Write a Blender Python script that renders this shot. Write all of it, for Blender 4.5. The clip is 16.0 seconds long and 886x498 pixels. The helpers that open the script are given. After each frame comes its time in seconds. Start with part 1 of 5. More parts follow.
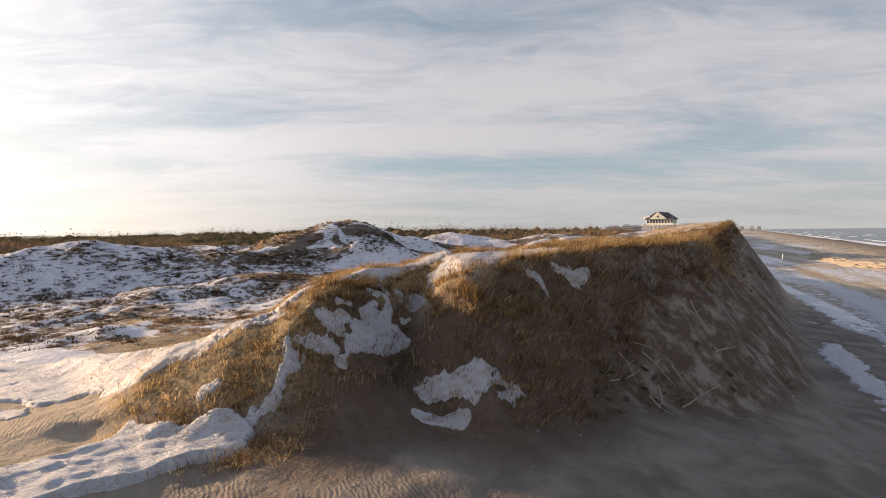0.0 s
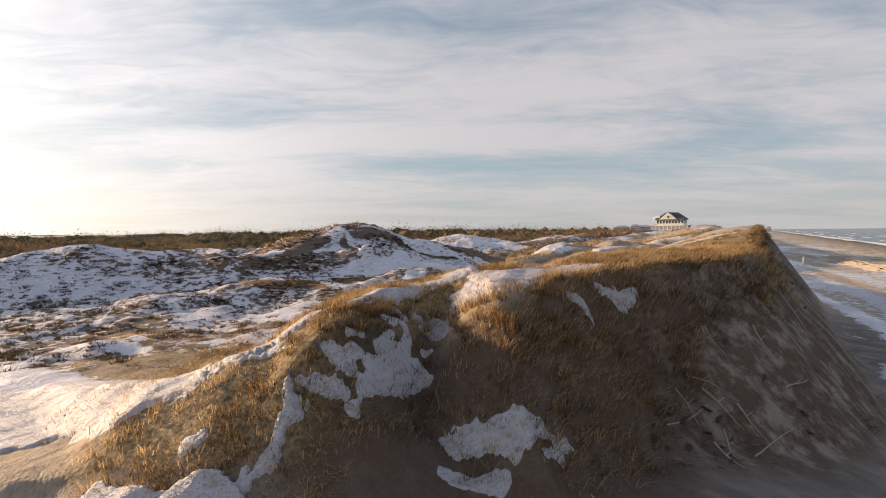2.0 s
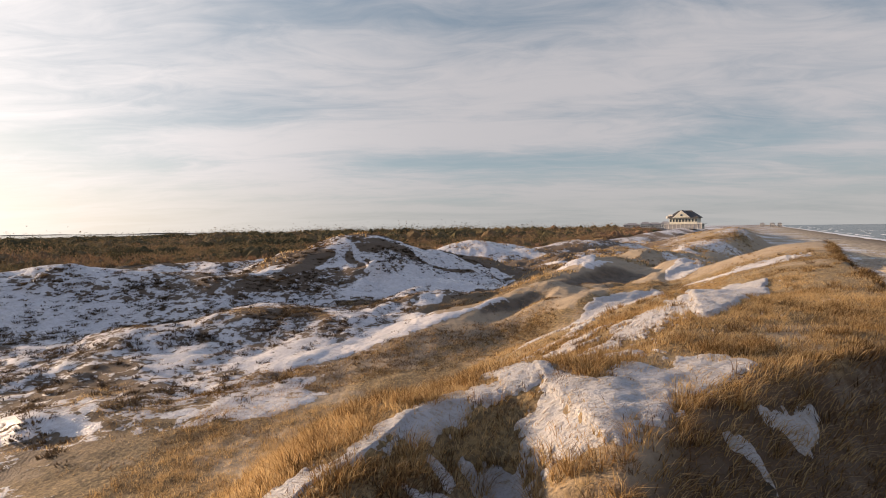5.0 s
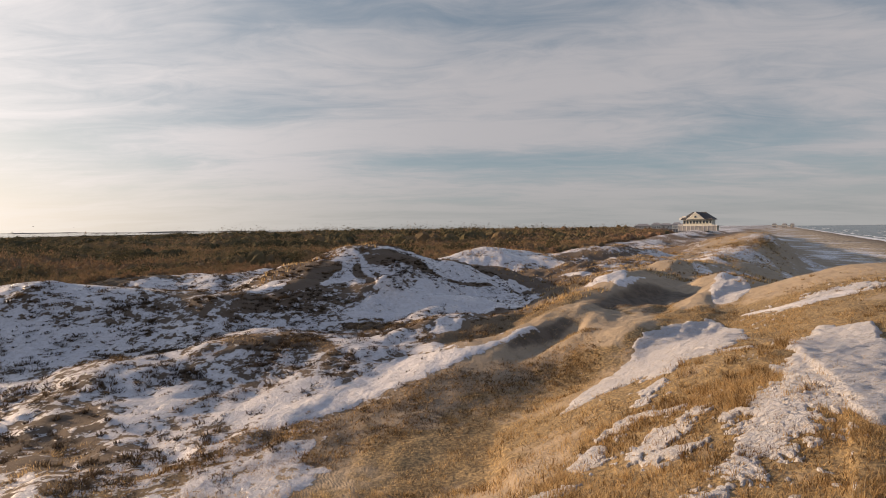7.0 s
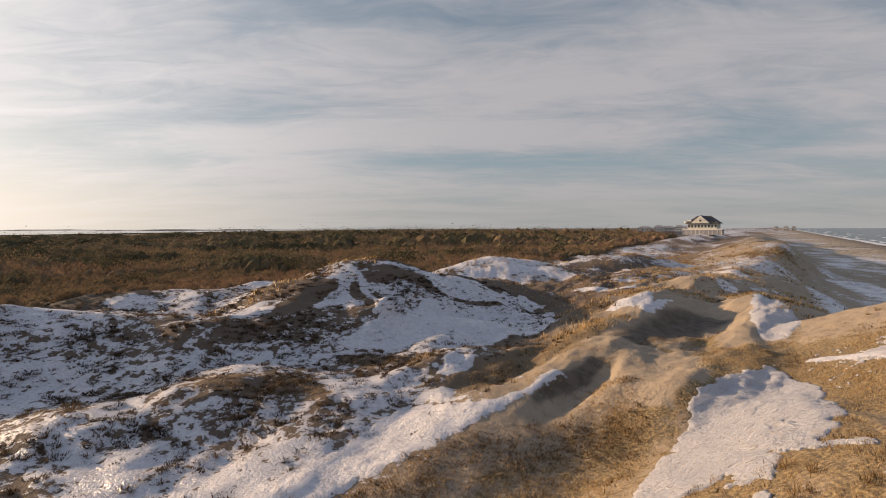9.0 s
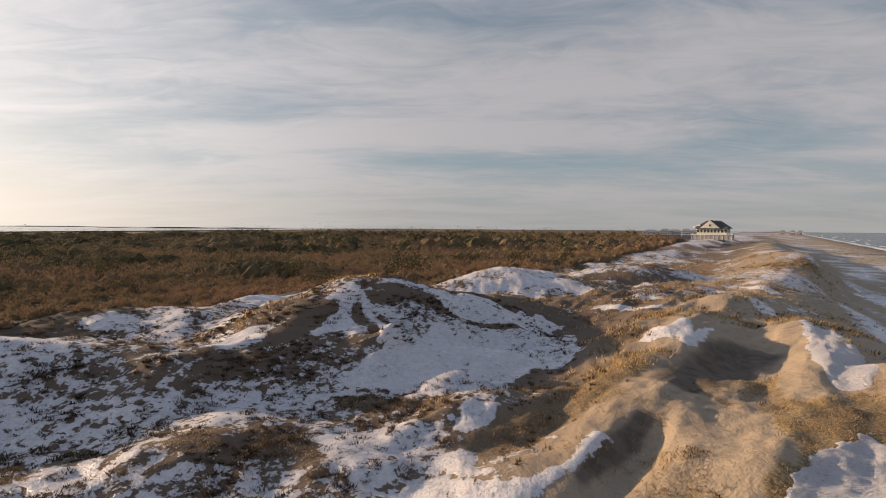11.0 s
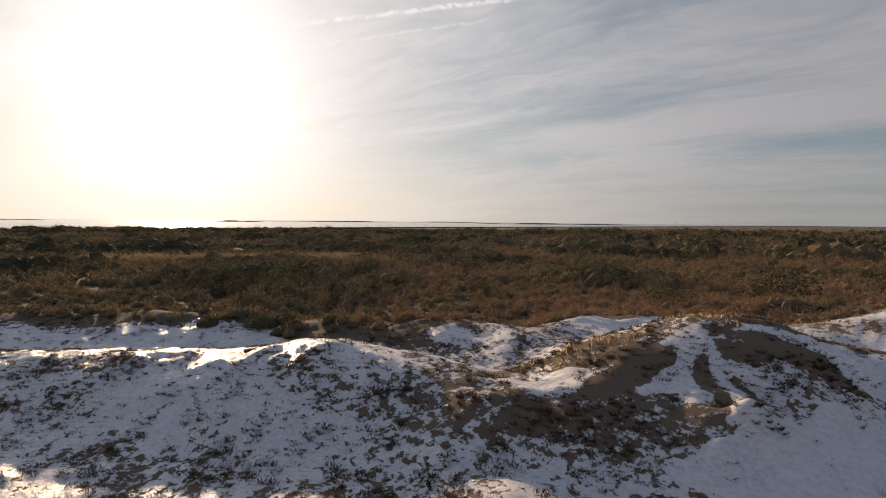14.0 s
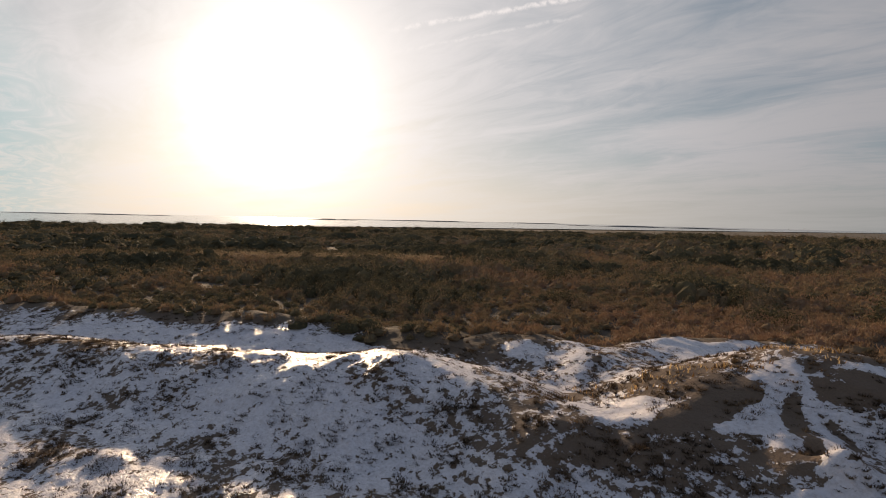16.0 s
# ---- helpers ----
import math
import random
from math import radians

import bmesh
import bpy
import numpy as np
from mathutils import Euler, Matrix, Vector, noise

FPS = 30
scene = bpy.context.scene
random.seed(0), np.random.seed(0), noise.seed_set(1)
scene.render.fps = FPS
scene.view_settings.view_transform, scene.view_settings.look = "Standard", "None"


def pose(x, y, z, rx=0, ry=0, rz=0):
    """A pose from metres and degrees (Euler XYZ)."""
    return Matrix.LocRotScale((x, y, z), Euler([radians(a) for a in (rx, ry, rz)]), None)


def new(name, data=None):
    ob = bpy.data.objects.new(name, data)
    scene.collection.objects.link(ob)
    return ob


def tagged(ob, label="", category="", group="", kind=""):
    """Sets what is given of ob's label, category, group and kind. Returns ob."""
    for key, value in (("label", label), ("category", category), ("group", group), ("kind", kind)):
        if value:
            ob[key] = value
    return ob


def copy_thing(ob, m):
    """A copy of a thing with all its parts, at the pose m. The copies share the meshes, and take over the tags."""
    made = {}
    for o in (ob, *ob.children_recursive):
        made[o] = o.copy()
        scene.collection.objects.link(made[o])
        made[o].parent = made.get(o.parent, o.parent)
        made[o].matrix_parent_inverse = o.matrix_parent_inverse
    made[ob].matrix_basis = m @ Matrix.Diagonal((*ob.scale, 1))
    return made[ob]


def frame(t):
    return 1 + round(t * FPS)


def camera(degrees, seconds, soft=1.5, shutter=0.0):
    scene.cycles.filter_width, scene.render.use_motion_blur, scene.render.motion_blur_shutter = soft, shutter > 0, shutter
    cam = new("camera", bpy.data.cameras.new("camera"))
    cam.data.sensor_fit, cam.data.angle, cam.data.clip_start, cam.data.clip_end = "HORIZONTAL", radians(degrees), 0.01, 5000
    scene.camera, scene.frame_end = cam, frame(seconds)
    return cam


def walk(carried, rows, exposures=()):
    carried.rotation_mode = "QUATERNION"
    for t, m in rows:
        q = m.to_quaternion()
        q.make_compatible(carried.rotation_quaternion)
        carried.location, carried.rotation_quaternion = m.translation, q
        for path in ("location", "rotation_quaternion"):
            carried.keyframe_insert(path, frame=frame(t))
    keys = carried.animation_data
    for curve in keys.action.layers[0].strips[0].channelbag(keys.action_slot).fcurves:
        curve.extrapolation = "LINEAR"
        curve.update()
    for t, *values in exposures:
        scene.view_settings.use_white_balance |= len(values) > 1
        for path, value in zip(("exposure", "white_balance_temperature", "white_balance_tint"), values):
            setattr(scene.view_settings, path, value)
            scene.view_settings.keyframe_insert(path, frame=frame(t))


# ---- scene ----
cam = camera(81.48, 16.0, 1.0)
def aim(x, y, z, yaw, pitch, roll=0):
    """Camera pose: yaw degrees to the left of +y, pitch degrees upward."""
    return pose(x, y, z, 90 + pitch, 0, yaw) @ pose(0, 0, 0, 0, 0, roll)
PATH = [
    (0, aim(0.14, 0.08, 5.18, -0.02, -1.93, -0.66)),
    (0.5, aim(-0.01, 0.58, 5.37, -0.06, -1.93, -0.62)),
    (1, aim(-0.16, 1.13, 5.50, -0.06, -1.95, -0.60)),
    (1.5, aim(-0.34, 1.88, 5.61, 0.38, -2.00, -0.54)),
    (2, aim(-0.48, 2.69, 5.69, 0.72, -1.98, -0.57)),
    (2.5, aim(-0.66, 3.74, 5.83, 0.77, -1.98, -0.62)),
    (3, aim(-0.80, 4.73, 6.13, 0.73, -2.07, -0.65)),
    (3.5, aim(-0.98, 5.87, 6.53, 0.92, -2.16, -0.73)),
    (4, aim(-1.14, 6.85, 6.89, 1.03, -2.24, -0.79)),
    (6.5, aim(-2.56, 13.31, 8.56, 2.22, -2.32, -0.68)),
    (7, aim(-2.74, 14.50, 8.94, 2.30, -2.37, -0.62)),
    (7.5, aim(-2.95, 15.86, 9.39, 1.98, -2.42, -0.51)),
    (8, aim(-3.12, 17.04, 9.83, 2.10, -2.42, -0.40)),
    (8.5, aim(-3.40, 18.36, 10.25, 2.25, -2.41, -0.26)),
    (11, aim(-4.73, 25.35, 12.05, 2.68, -2.39, 0.43)),
    (11.5, aim(-5.17, 26.26, 12.76, 9.49, -2.65, 0.70)),
    (12, aim(-4.85, 28.10, 12.96, 22.27, -2.71, -0.04)),
    (12.5, aim(-5.43, 30.27, 13.38, 32.02, -3.07, 0.17)),
    (13, aim(-5.47, 31.20, 13.74, 35.07, -3.14, 0.29)),
    (13.5, aim(-5.19, 31.83, 14.26, 38.80, -3.20, 0.35)),
    (14, aim(-5.28, 32.40, 14.58, 40.60, -3.18, 0.53)),
    (14.5, aim(-5.46, 33.06, 14.89, 41.38, -3.08, 0.66)),
    (15, aim(-5.30, 33.31, 15.23, 43.91, -3.26, 0.92)),
    (15.5, aim(-4.63, 33.10, 15.69, 47.53, -3.35, 1.11)),
    (16, aim(-4.01, 32.76, 16.13, 50.32, -3.31, 1.35)),
]
walk(cam, PATH, exposures=[(0, 0.58, 7000, 18), (4, 0.50, 7000, 18), (7, 0.12, 7000, 18), (11, 0.12, 7000, 18), (12.5, -0.08, 6950, 18), (14, -0.20, 6900, 17), (16, -0.28, 6850, 17)])

# ---- sky, sun ----
SUN_YAW, SUN_UP = 68.0, 11.8          # degrees to the left of +y, and above the horizon
sun_dir = Vector((-math.sin(radians(SUN_YAW)) * math.cos(radians(SUN_UP)), math.cos(radians(SUN_YAW)) * math.cos(radians(SUN_UP)), math.sin(radians(SUN_UP))))


def SKY_WAY(yaw, up):
    a, e = radians(yaw), radians(up)
    return -math.sin(a) * math.cos(e), math.cos(a) * math.cos(e), math.sin(e)


class Nodes:
    """Short hand for node trees: values are sockets, numbers or tuples."""

    def __init__(self, tree):
        self.tree = tree

    def put(self, socket, value):
        if isinstance(value, bpy.types.NodeSocket):
            self.tree.links.new(value, socket)
        elif value is not None:
            socket.default_value = value

    def node(self, kind, **props):
        n = self.tree.nodes.new(kind)
        for key, value in props.items():
            setattr(n, key, value)
        return n

    def math(self, op, a, b=None, c=None, clamp=False):
        n = self.node("ShaderNodeMath", operation=op, use_clamp=clamp)
        for i, v in enumerate((a, b, c)):
            self.put(n.inputs[i], v)
        return n.outputs[0]

    def vec(self, op, a, b=None):
        n = self.node("ShaderNodeVectorMath", operation=op)
        self.put(n.inputs[0], a)
        self.put(n.inputs[1], b)
        return n.outputs["Value"] if op in ("DOT_PRODUCT", "LENGTH") else n.outputs[0]

    def mix(self, fac, a, b, blend="MIX"):
        n = self.node("ShaderNodeMix", data_type="RGBA", blend_type=blend)
        self.put(n.inputs[0], fac)
        self.put(n.inputs[6], a if not isinstance(a, tuple) else (*a, 1)[:4])
        self.put(n.inputs[7], b if not isinstance(b, tuple) else (*b, 1)[:4])
        return n.outputs[2]

    def noise(self, vector, scale, detail=4.0, rough=0.55, distort=0.0):
        n = self.node("ShaderNodeTexNoise")
        self.put(n.inputs["Vector"], vector)
        n.inputs["Scale"].default_value, n.inputs["Detail"].default_value = scale, detail
        n.inputs["Roughness"].default_value, n.inputs["Distortion"].default_value = rough, distort
        return n.outputs["Fac"]

    def step(self, value, lo, hi):
        n = self.node("ShaderNodeMapRange", interpolation_type="SMOOTHSTEP")
        self.put(n.inputs[0], value)
        self.put(n.inputs[1], lo)
        self.put(n.inputs[2], hi)
        return n.outputs[0]

    def node_colour(self, vector, scale):
        n = self.node("ShaderNodeTexNoise")
        self.put(n.inputs["Vector"], vector)
        n.inputs["Scale"].default_value = scale
        return n.outputs["Color"]

    def attr(self, name):
        return self.node("ShaderNodeAttribute", attribute_name=name).outputs["Fac"]

    def scaled(self, vector, s, turn=0.0):
        n = self.node("ShaderNodeMapping")
        self.put(n.inputs["Vector"], vector)
        n.inputs["Scale"].default_value = s
        n.inputs["Rotation"].default_value = (0, 0, radians(turn))
        return n.outputs[0]


def make_world():
    w = bpy.data.worlds.new("winter_sky")
    scene.world = w
    w.use_nodes = True
    t = w.node_tree
    t.nodes.clear()
    g = Nodes(t)
    out, back = g.node("ShaderNodeOutputWorld"), g.node("ShaderNodeBackground")
    sky = g.node("ShaderNodeTexSky", sky_type="NISHITA")
    sky.sun_disc = False
    sky.sun_elevation, sky.sun_rotation = radians(SUN_UP), radians(-SUN_YAW)
    sky.air_density, sky.dust_density, sky.ozone_density = 1.0, 1.5, 1.5
    way = g.node("ShaderNodeTexCoord").outputs["Generated"]
    sep = g.node("ShaderNodeSeparateXYZ")
    g.put(sep.inputs[0], way)
    up = g.math("MAXIMUM", sep.outputs[2], 0.0)
    # the cloud sheet: directions laid out on a plane overhead
    lift = g.math("ADD", up, 0.10)
    comb = g.node("ShaderNodeCombineXYZ")
    g.put(comb.inputs[0], g.math("DIVIDE", sep.outputs[0], lift))
    g.put(comb.inputs[1], g.math("DIVIDE", sep.outputs[1], lift))
    plane = comb.outputs[0]
    warp = g.vec("ADD", plane, g.vec("MULTIPLY", g.node_colour(plane, 0.9), (0.5, 0.5, 0)))
    streak = g.noise(g.scaled(warp, (0.45, 1.0, 1), -28), 0.9, 6.0, 0.52, 0.6)
    fine = g.noise(g.scaled(warp, (0.8, 1.9, 1), -34), 2.6, 6.0, 0.64, 1.2)
    veil = g.noise(g.scaled(plane, (0.5, 0.8, 1), 10), 0.7, 3.0, 0.5, 0.3)
    dens = g.math("ADD", g.math("MULTIPLY", streak, 0.55), g.math("ADD", g.math("MULTIPLY", fine, 0.20), g.math("MULTIPLY", veil, 0.35)))
    cover = g.step(dens, 0.38, 0.64)
    toward = g.math("MAXIMUM", g.vec("DOT_PRODUCT", way, tuple(sun_dir)), 0.0)
    glow_wide = g.math("POWER", toward, 3.8)
    glow_mid = g.math("MULTIPLY", g.math("POWER", toward, 58.0), g.math("ADD", 0.45, g.math("MULTIPLY", cover, 0.75)))
    glow_core = g.math("POWER", toward, 300.0)
    blue = g.mix(0.55, g.vec("MULTIPLY", sky.outputs[0], (SKY_GAIN, SKY_GAIN, SKY_GAIN)), g.mix(glow_wide, (0.20, 0.305, 0.40), (0.42, 0.54, 0.61)))
    cloud = g.mix(glow_wide, (0.43, 0.445, 0.465), (0.90, 0.91, 0.91))
    body = g.mix(g.math("MULTIPLY", cover, 0.85), blue, cloud)
    band = g.math("MULTIPLY", g.step(up, 0.015, 0.06), g.step(up, 0.26, 0.08))
    body = g.mix(g.math("MULTIPLY", band, g.math("MULTIPLY", g.step(dens, 0.62, 0.42), 0.4)), body, g.mix(glow_wide, (0.31, 0.42, 0.46), (0.74, 0.80, 0.79)))
    haze = g.step(up, 0.13, 0.0)
    body = g.mix(g.math("MULTIPLY", haze, 0.8), body, g.mix(glow_wide, (0.33, 0.36, 0.36), (0.98, 0.92, 0.77)))
    body = g.mix(g.math("MULTIPLY", g.step(up, 0.36, 0.75), 0.8), body, (0.15, 0.235, 0.40))
    # clearer sky low down on the southern side
    gap = g.math("MULTIPLY", g.step(g.vec("DOT_PRODUCT", way, SKY_WAY(100, 5)), 0.955, 0.998), g.math("SUBTRACT", 0.80, g.math("MULTIPLY", g.step(fine, 0.40, 0.66), 0.55)))
    body = g.mix(gap, body, (0.36, 0.575, 0.60))
    # old contrails, ragged along one side
    ragged = g.math("MULTIPLY", g.math("SUBTRACT", g.noise(way, 34.0, 5, 0.65), 0.5), 0.016)
    puffs = g.step(g.noise(way, 70.0, 3, 0.6), 0.30, 0.62)
    for start, end, lo, hi, width, full in (((54.6, 19.9), (34.0, 22.6), 0.976, 0.989, 0.0065, 0.75), ((54.0, 17.9), (38.0, 20.6), 0.983, 0.992, 0.004, 0.3), ((67.9, 15.6), (67.2, 20.5), 0.9982, 0.9992, 0.006, 0.6)):
        one, two = Vector(SKY_WAY(*start)), Vector(SKY_WAY(*end))
        off = g.math("ABSOLUTE", g.math("ADD", g.vec("DOT_PRODUCT", way, tuple(one.cross(two).normalized())), ragged))
        trail = g.math("MULTIPLY", g.step(off, width, 0.0), g.step(g.vec("DOT_PRODUCT", way, tuple((one + two).normalized())), lo, hi))
        body = g.mix(g.math("MULTIPLY", g.math("MULTIPLY", trail, puffs), full), body, (0.98, 0.97, 0.95))
    for fac, col in ((glow_wide, (0.17, 0.17, 0.165)), (glow_mid, (0.46, 0.45, 0.36)), (glow_core, (6.0, 5.6, 4.6))):
        body = g.vec("ADD", body, scaled_colour(g, col, fac))
    g.put(back.inputs[0], body)
    back.inputs[1].default_value = SKY_STRENGTH
    t.links.new(back.outputs[0], out.inputs[0])


def scaled_colour(g, colour, fac):
    n = g.node("ShaderNodeVectorMath", operation="SCALE")
    n.inputs[0].default_value = colour
    g.put(n.inputs["Scale"], fac)
    return n.outputs[0]


SKY_GAIN, SKY_STRENGTH = 0.06, 1.0
make_world()
sun = new("sun", bpy.data.lights.new("sun", "SUN"))
sun.data.energy, sun.data.angle, sun.data.color = 5.9, radians(1.0), (1.0, 0.745, 0.47)
sun.rotation_euler = (-sun_dir).to_track_quat("-Z", "Y").to_euler()

# ---- noise and the shape of the land ----
COAST = radians(30.5)                 # the shore runs this far to the right of +y


def lattice(ix, iy, seed):
    h = (ix.astype(np.int64) * 374761393 + iy.astype(np.int64) * 668265263 + seed * 1442695041) & 0xFFFFFFFF
    h = ((h ^ (h >> 13)) * 1274126177) & 0xFFFFFFFF
    return ((h ^ (h >> 16)) & 0xFFFF) / 65535.0


def soft_noise(x, y, size, seed=0):
    """Smooth value noise in -1..1 with bumps of about that size."""
    x, y = np.asarray(x, float) / size + 911.7, np.asarray(y, float) / size + 377.3
    ix, iy = np.floor(x), np.floor(y)
    fx, fy = x - ix, y - iy
    fx, fy = fx * fx * fx * (fx * (fx * 6 - 15) + 10), fy * fy * fy * (fy * (fy * 6 - 15) + 10)
    a, b = lattice(ix, iy, seed), lattice(ix + 1, iy, seed)
    c, d = lattice(ix, iy + 1, seed), lattice(ix + 1, iy + 1, seed)
    return 2 * ((a * (1 - fx) + b * fx) * (1 - fy) + (c * (1 - fx) + d * fx) * fy) - 1


def rough_noise(x, y, size, seed=0, octaves=4, gain=0.5):
    total, amp, norm = 0.0, 1.0, 0.0
    for o in range(octaves):
        c, s_ = math.cos(0.6 * o), math.sin(0.6 * o)
        total = total + amp * soft_noise(c * x - s_ * y, s_ * x + c * y, size / 2**o, seed + 17 * o)
        norm, amp = norm + amp, amp * gain
    return total / norm


def smooth(v, lo, hi):
    t = np.clip((v - lo) / (hi - lo), 0, 1)
    return t * t * (3 - 2 * t)


def smax(a, b, k):
    return 0.5 * (a + b + np.sqrt((a - b) ** 2 + k * k))


def beside(x, y, line):
    """Distance to a polyline, how far to its right the point lies (-1 to 1, 0 straight ahead of an end) and the value of its last coordinate there."""
    best, clear = np.full(np.shape(x), 1e9), np.full(np.shape(x), -1.0)
    turn, value = np.ones(np.shape(x)), np.zeros(np.shape(x))
    for (ax, ay, av), (bx, by, bv) in zip(line, line[1:]):
        dx, dy = bx - ax, by - ay
        t = np.clip(((x - ax) * dx + (y - ay) * dy) / (dx * dx + dy * dy), 0, 1)
        d = np.hypot(x - ax - t * dx, y - ay - t * dy)
        off = ((x - ax) * dy - (y - ay) * dx) / math.hypot(dx, dy)
        near = d < best - 1e-9
        # where two stretches meet, the one that the point lies farther beside tells the side
        tells = near | ((d < best + 1e-9) & (np.abs(off) > clear))
        best = np.where(near, d, best)
        turn, clear = np.where(tells, off / (d + 1e-6), turn), np.where(tells, np.abs(off), clear)
        value = np.where(near, av + t * (bv - av), value)
    return best, np.clip(turn, -1, 1), value


def along(x, y, line):
    """Distance to a polyline, the side (+1 right of its way) and the value of its last coordinate there."""
    d, turn, value = beside(x, y, line)
    return d, np.where(turn < 0, -1.0, 1.0), value


def ridge(x, y, line, left, right, width=1.8):
    """Height of a dune ridge: its crest line, and for each side the slope and the width of the rounded top; the stretches of a bent
    crest line are blended into one another over that width."""
    f = 0.5 + 0.5 * beside(x, y, line)[1]
    slope, r = left[0] + f * (right[0] - left[0]), left[1] + f * (right[1] - left[1])
    parts = [along(x, y, [a, b]) for a, b in zip(line, line[1:])]
    least = np.minimum.reduce([d for d, _, _ in parts])
    total, norm = 0.0, 0.0
    for d, _, z in parts:
        w = np.exp(-(d - least) / width)
        total, norm = total + w * (z - slope * (np.sqrt(d * d + r * r) - r)), norm + w
    return total / norm


def shore(x, y):
    """Metres seaward of, and along, the foot of the dunes."""
    c, s_ = math.cos(COAST), math.sin(COAST)
    return c * x - s_ * y, s_ * x + c * y


SCARP = [(-10.5, 14.4, -0.35), (-8.4, 14.8, -0.1), (-6.4, 15.0, 0.5), (-4.7, 15.4, 2.2), (-3.6, 16.6, 3.3), (-1.2, 18.0, 3.2), (1.0, 17.0, 3.6), (3.2, 19.3, 4.1),
         (5.2, 20.7, 4.3), (7.6, 21.3, 4.38), (10.3, 22.2, 4.42), (12.4, 24.4, 4.5), (14.4, 28.2, 4.75), (17.4, 33, 4.95), (24.5, 45, 5.2), (30.8, 55, 6.0), (33.5, 60, 4.0), (36, 67, 0.0)]
CREST = [(-16, 22.5, -0.3), (-11, 18.8, 0.75), (-8.4, 16.9, 1.55), (-6.3, 16.6, 2.3), (-3.9, 17.2, 3.4), (-2.4, 20, 3.72), (0.2, 21.4, 4.1)]
DUNE_TOP = [(-2.4, 20, 3.72), (0.2, 21.4, 4.22), (2.6, 21.5, 4.32), (6.8, 27.6, 4.78), (9, 33, 4.4), (11.5, 41, 3.2)]
SAND_RIDGE = [(-6, 42, 0.2), (-1.6, 48, 1.45), (2, 49.8, 2.0), (6.5, 55.2, 2.6), (10.5, 63, 3.1), (14, 70.5, 3.7), (20, 84, 3.0)]
LOW_RIDGE = [(-26, 47, 0.2), (-18.4, 53, 1.15), (-10.3, 51.5, 0.8), (-3, 56.6, 1.3), (2, 62, 0.7)]
SNOW_RIDGE = [(-96, 10, 1.6), (-74, 33, 2.2), (-60, 44, 2.6), (-50, 51, 2.9), (-40, 57.5, 4.3), (-33, 60.5, 3.7), (-26, 60.5, 3.1), (-20, 64.5, 3.0), (-19.4, 73, 5.2),
              (-16.2, 77.5, 6.8), (-13.2, 79.5, 7.2), (-6, 84.5, 4.4), (2, 97, 2.4)]
HOLLOW_SHELF = [(-16, 71.5, 4.2), (-11.5, 68.5, 3.5), (-8, 66, 2.1), (-4, 69, 1.5)]
BACK_RIDGE = [(-135, 0, 2.2), (-112, 24, 2.6), (-92, 42, 2.2), (-76, 57, 2.6), (-58, 70, 2.0), (-41, 77.5, 3.4), (-32, 78, 3.4), (-33, 93, 2.8), (-22, 105, 2.2)]
PAN_RIDGE = [(8, 47.5, 2.45), (13, 52, 2.6), (19.5, 60, 2.8), (25.6, 71.4, 3.3), (30, 82, 2.6)]
FAR_BLUFF = [(46, 108, 1.2), (55, 124, 3.4), (67, 140, 4.2), (78, 156, 6.8), (92, 182, 4.5), (150, 290, 4.5), (240, 450, 4.5)]
FAR_DUNES = [
    [(-10, 111, 2.0), (1.7, 119, 4.8), (9, 125, 3.6)], [(5, 112, 1.5), (12, 116, 3.2), (18, 117, 2.0)], [(19, 87, 2.2), (27, 91.5, 3.5), (35, 98, 2.8)],
    [(18, 127, 2.5), (26, 132, 4.3), (38, 141, 3.8)], [(36, 102, 2.2), (43, 110, 3.0), (48, 121, 3.2)],
    [(110, 320, 2.5), (171, 402, 6.0), (215, 470, 5.0)],
]


def seaward(x, y):
    """Metres down the seaward face from the brow, negative behind it."""
    d, side, _ = along(x, y, SCARP)
    return np.where(side > 0, d, -d)


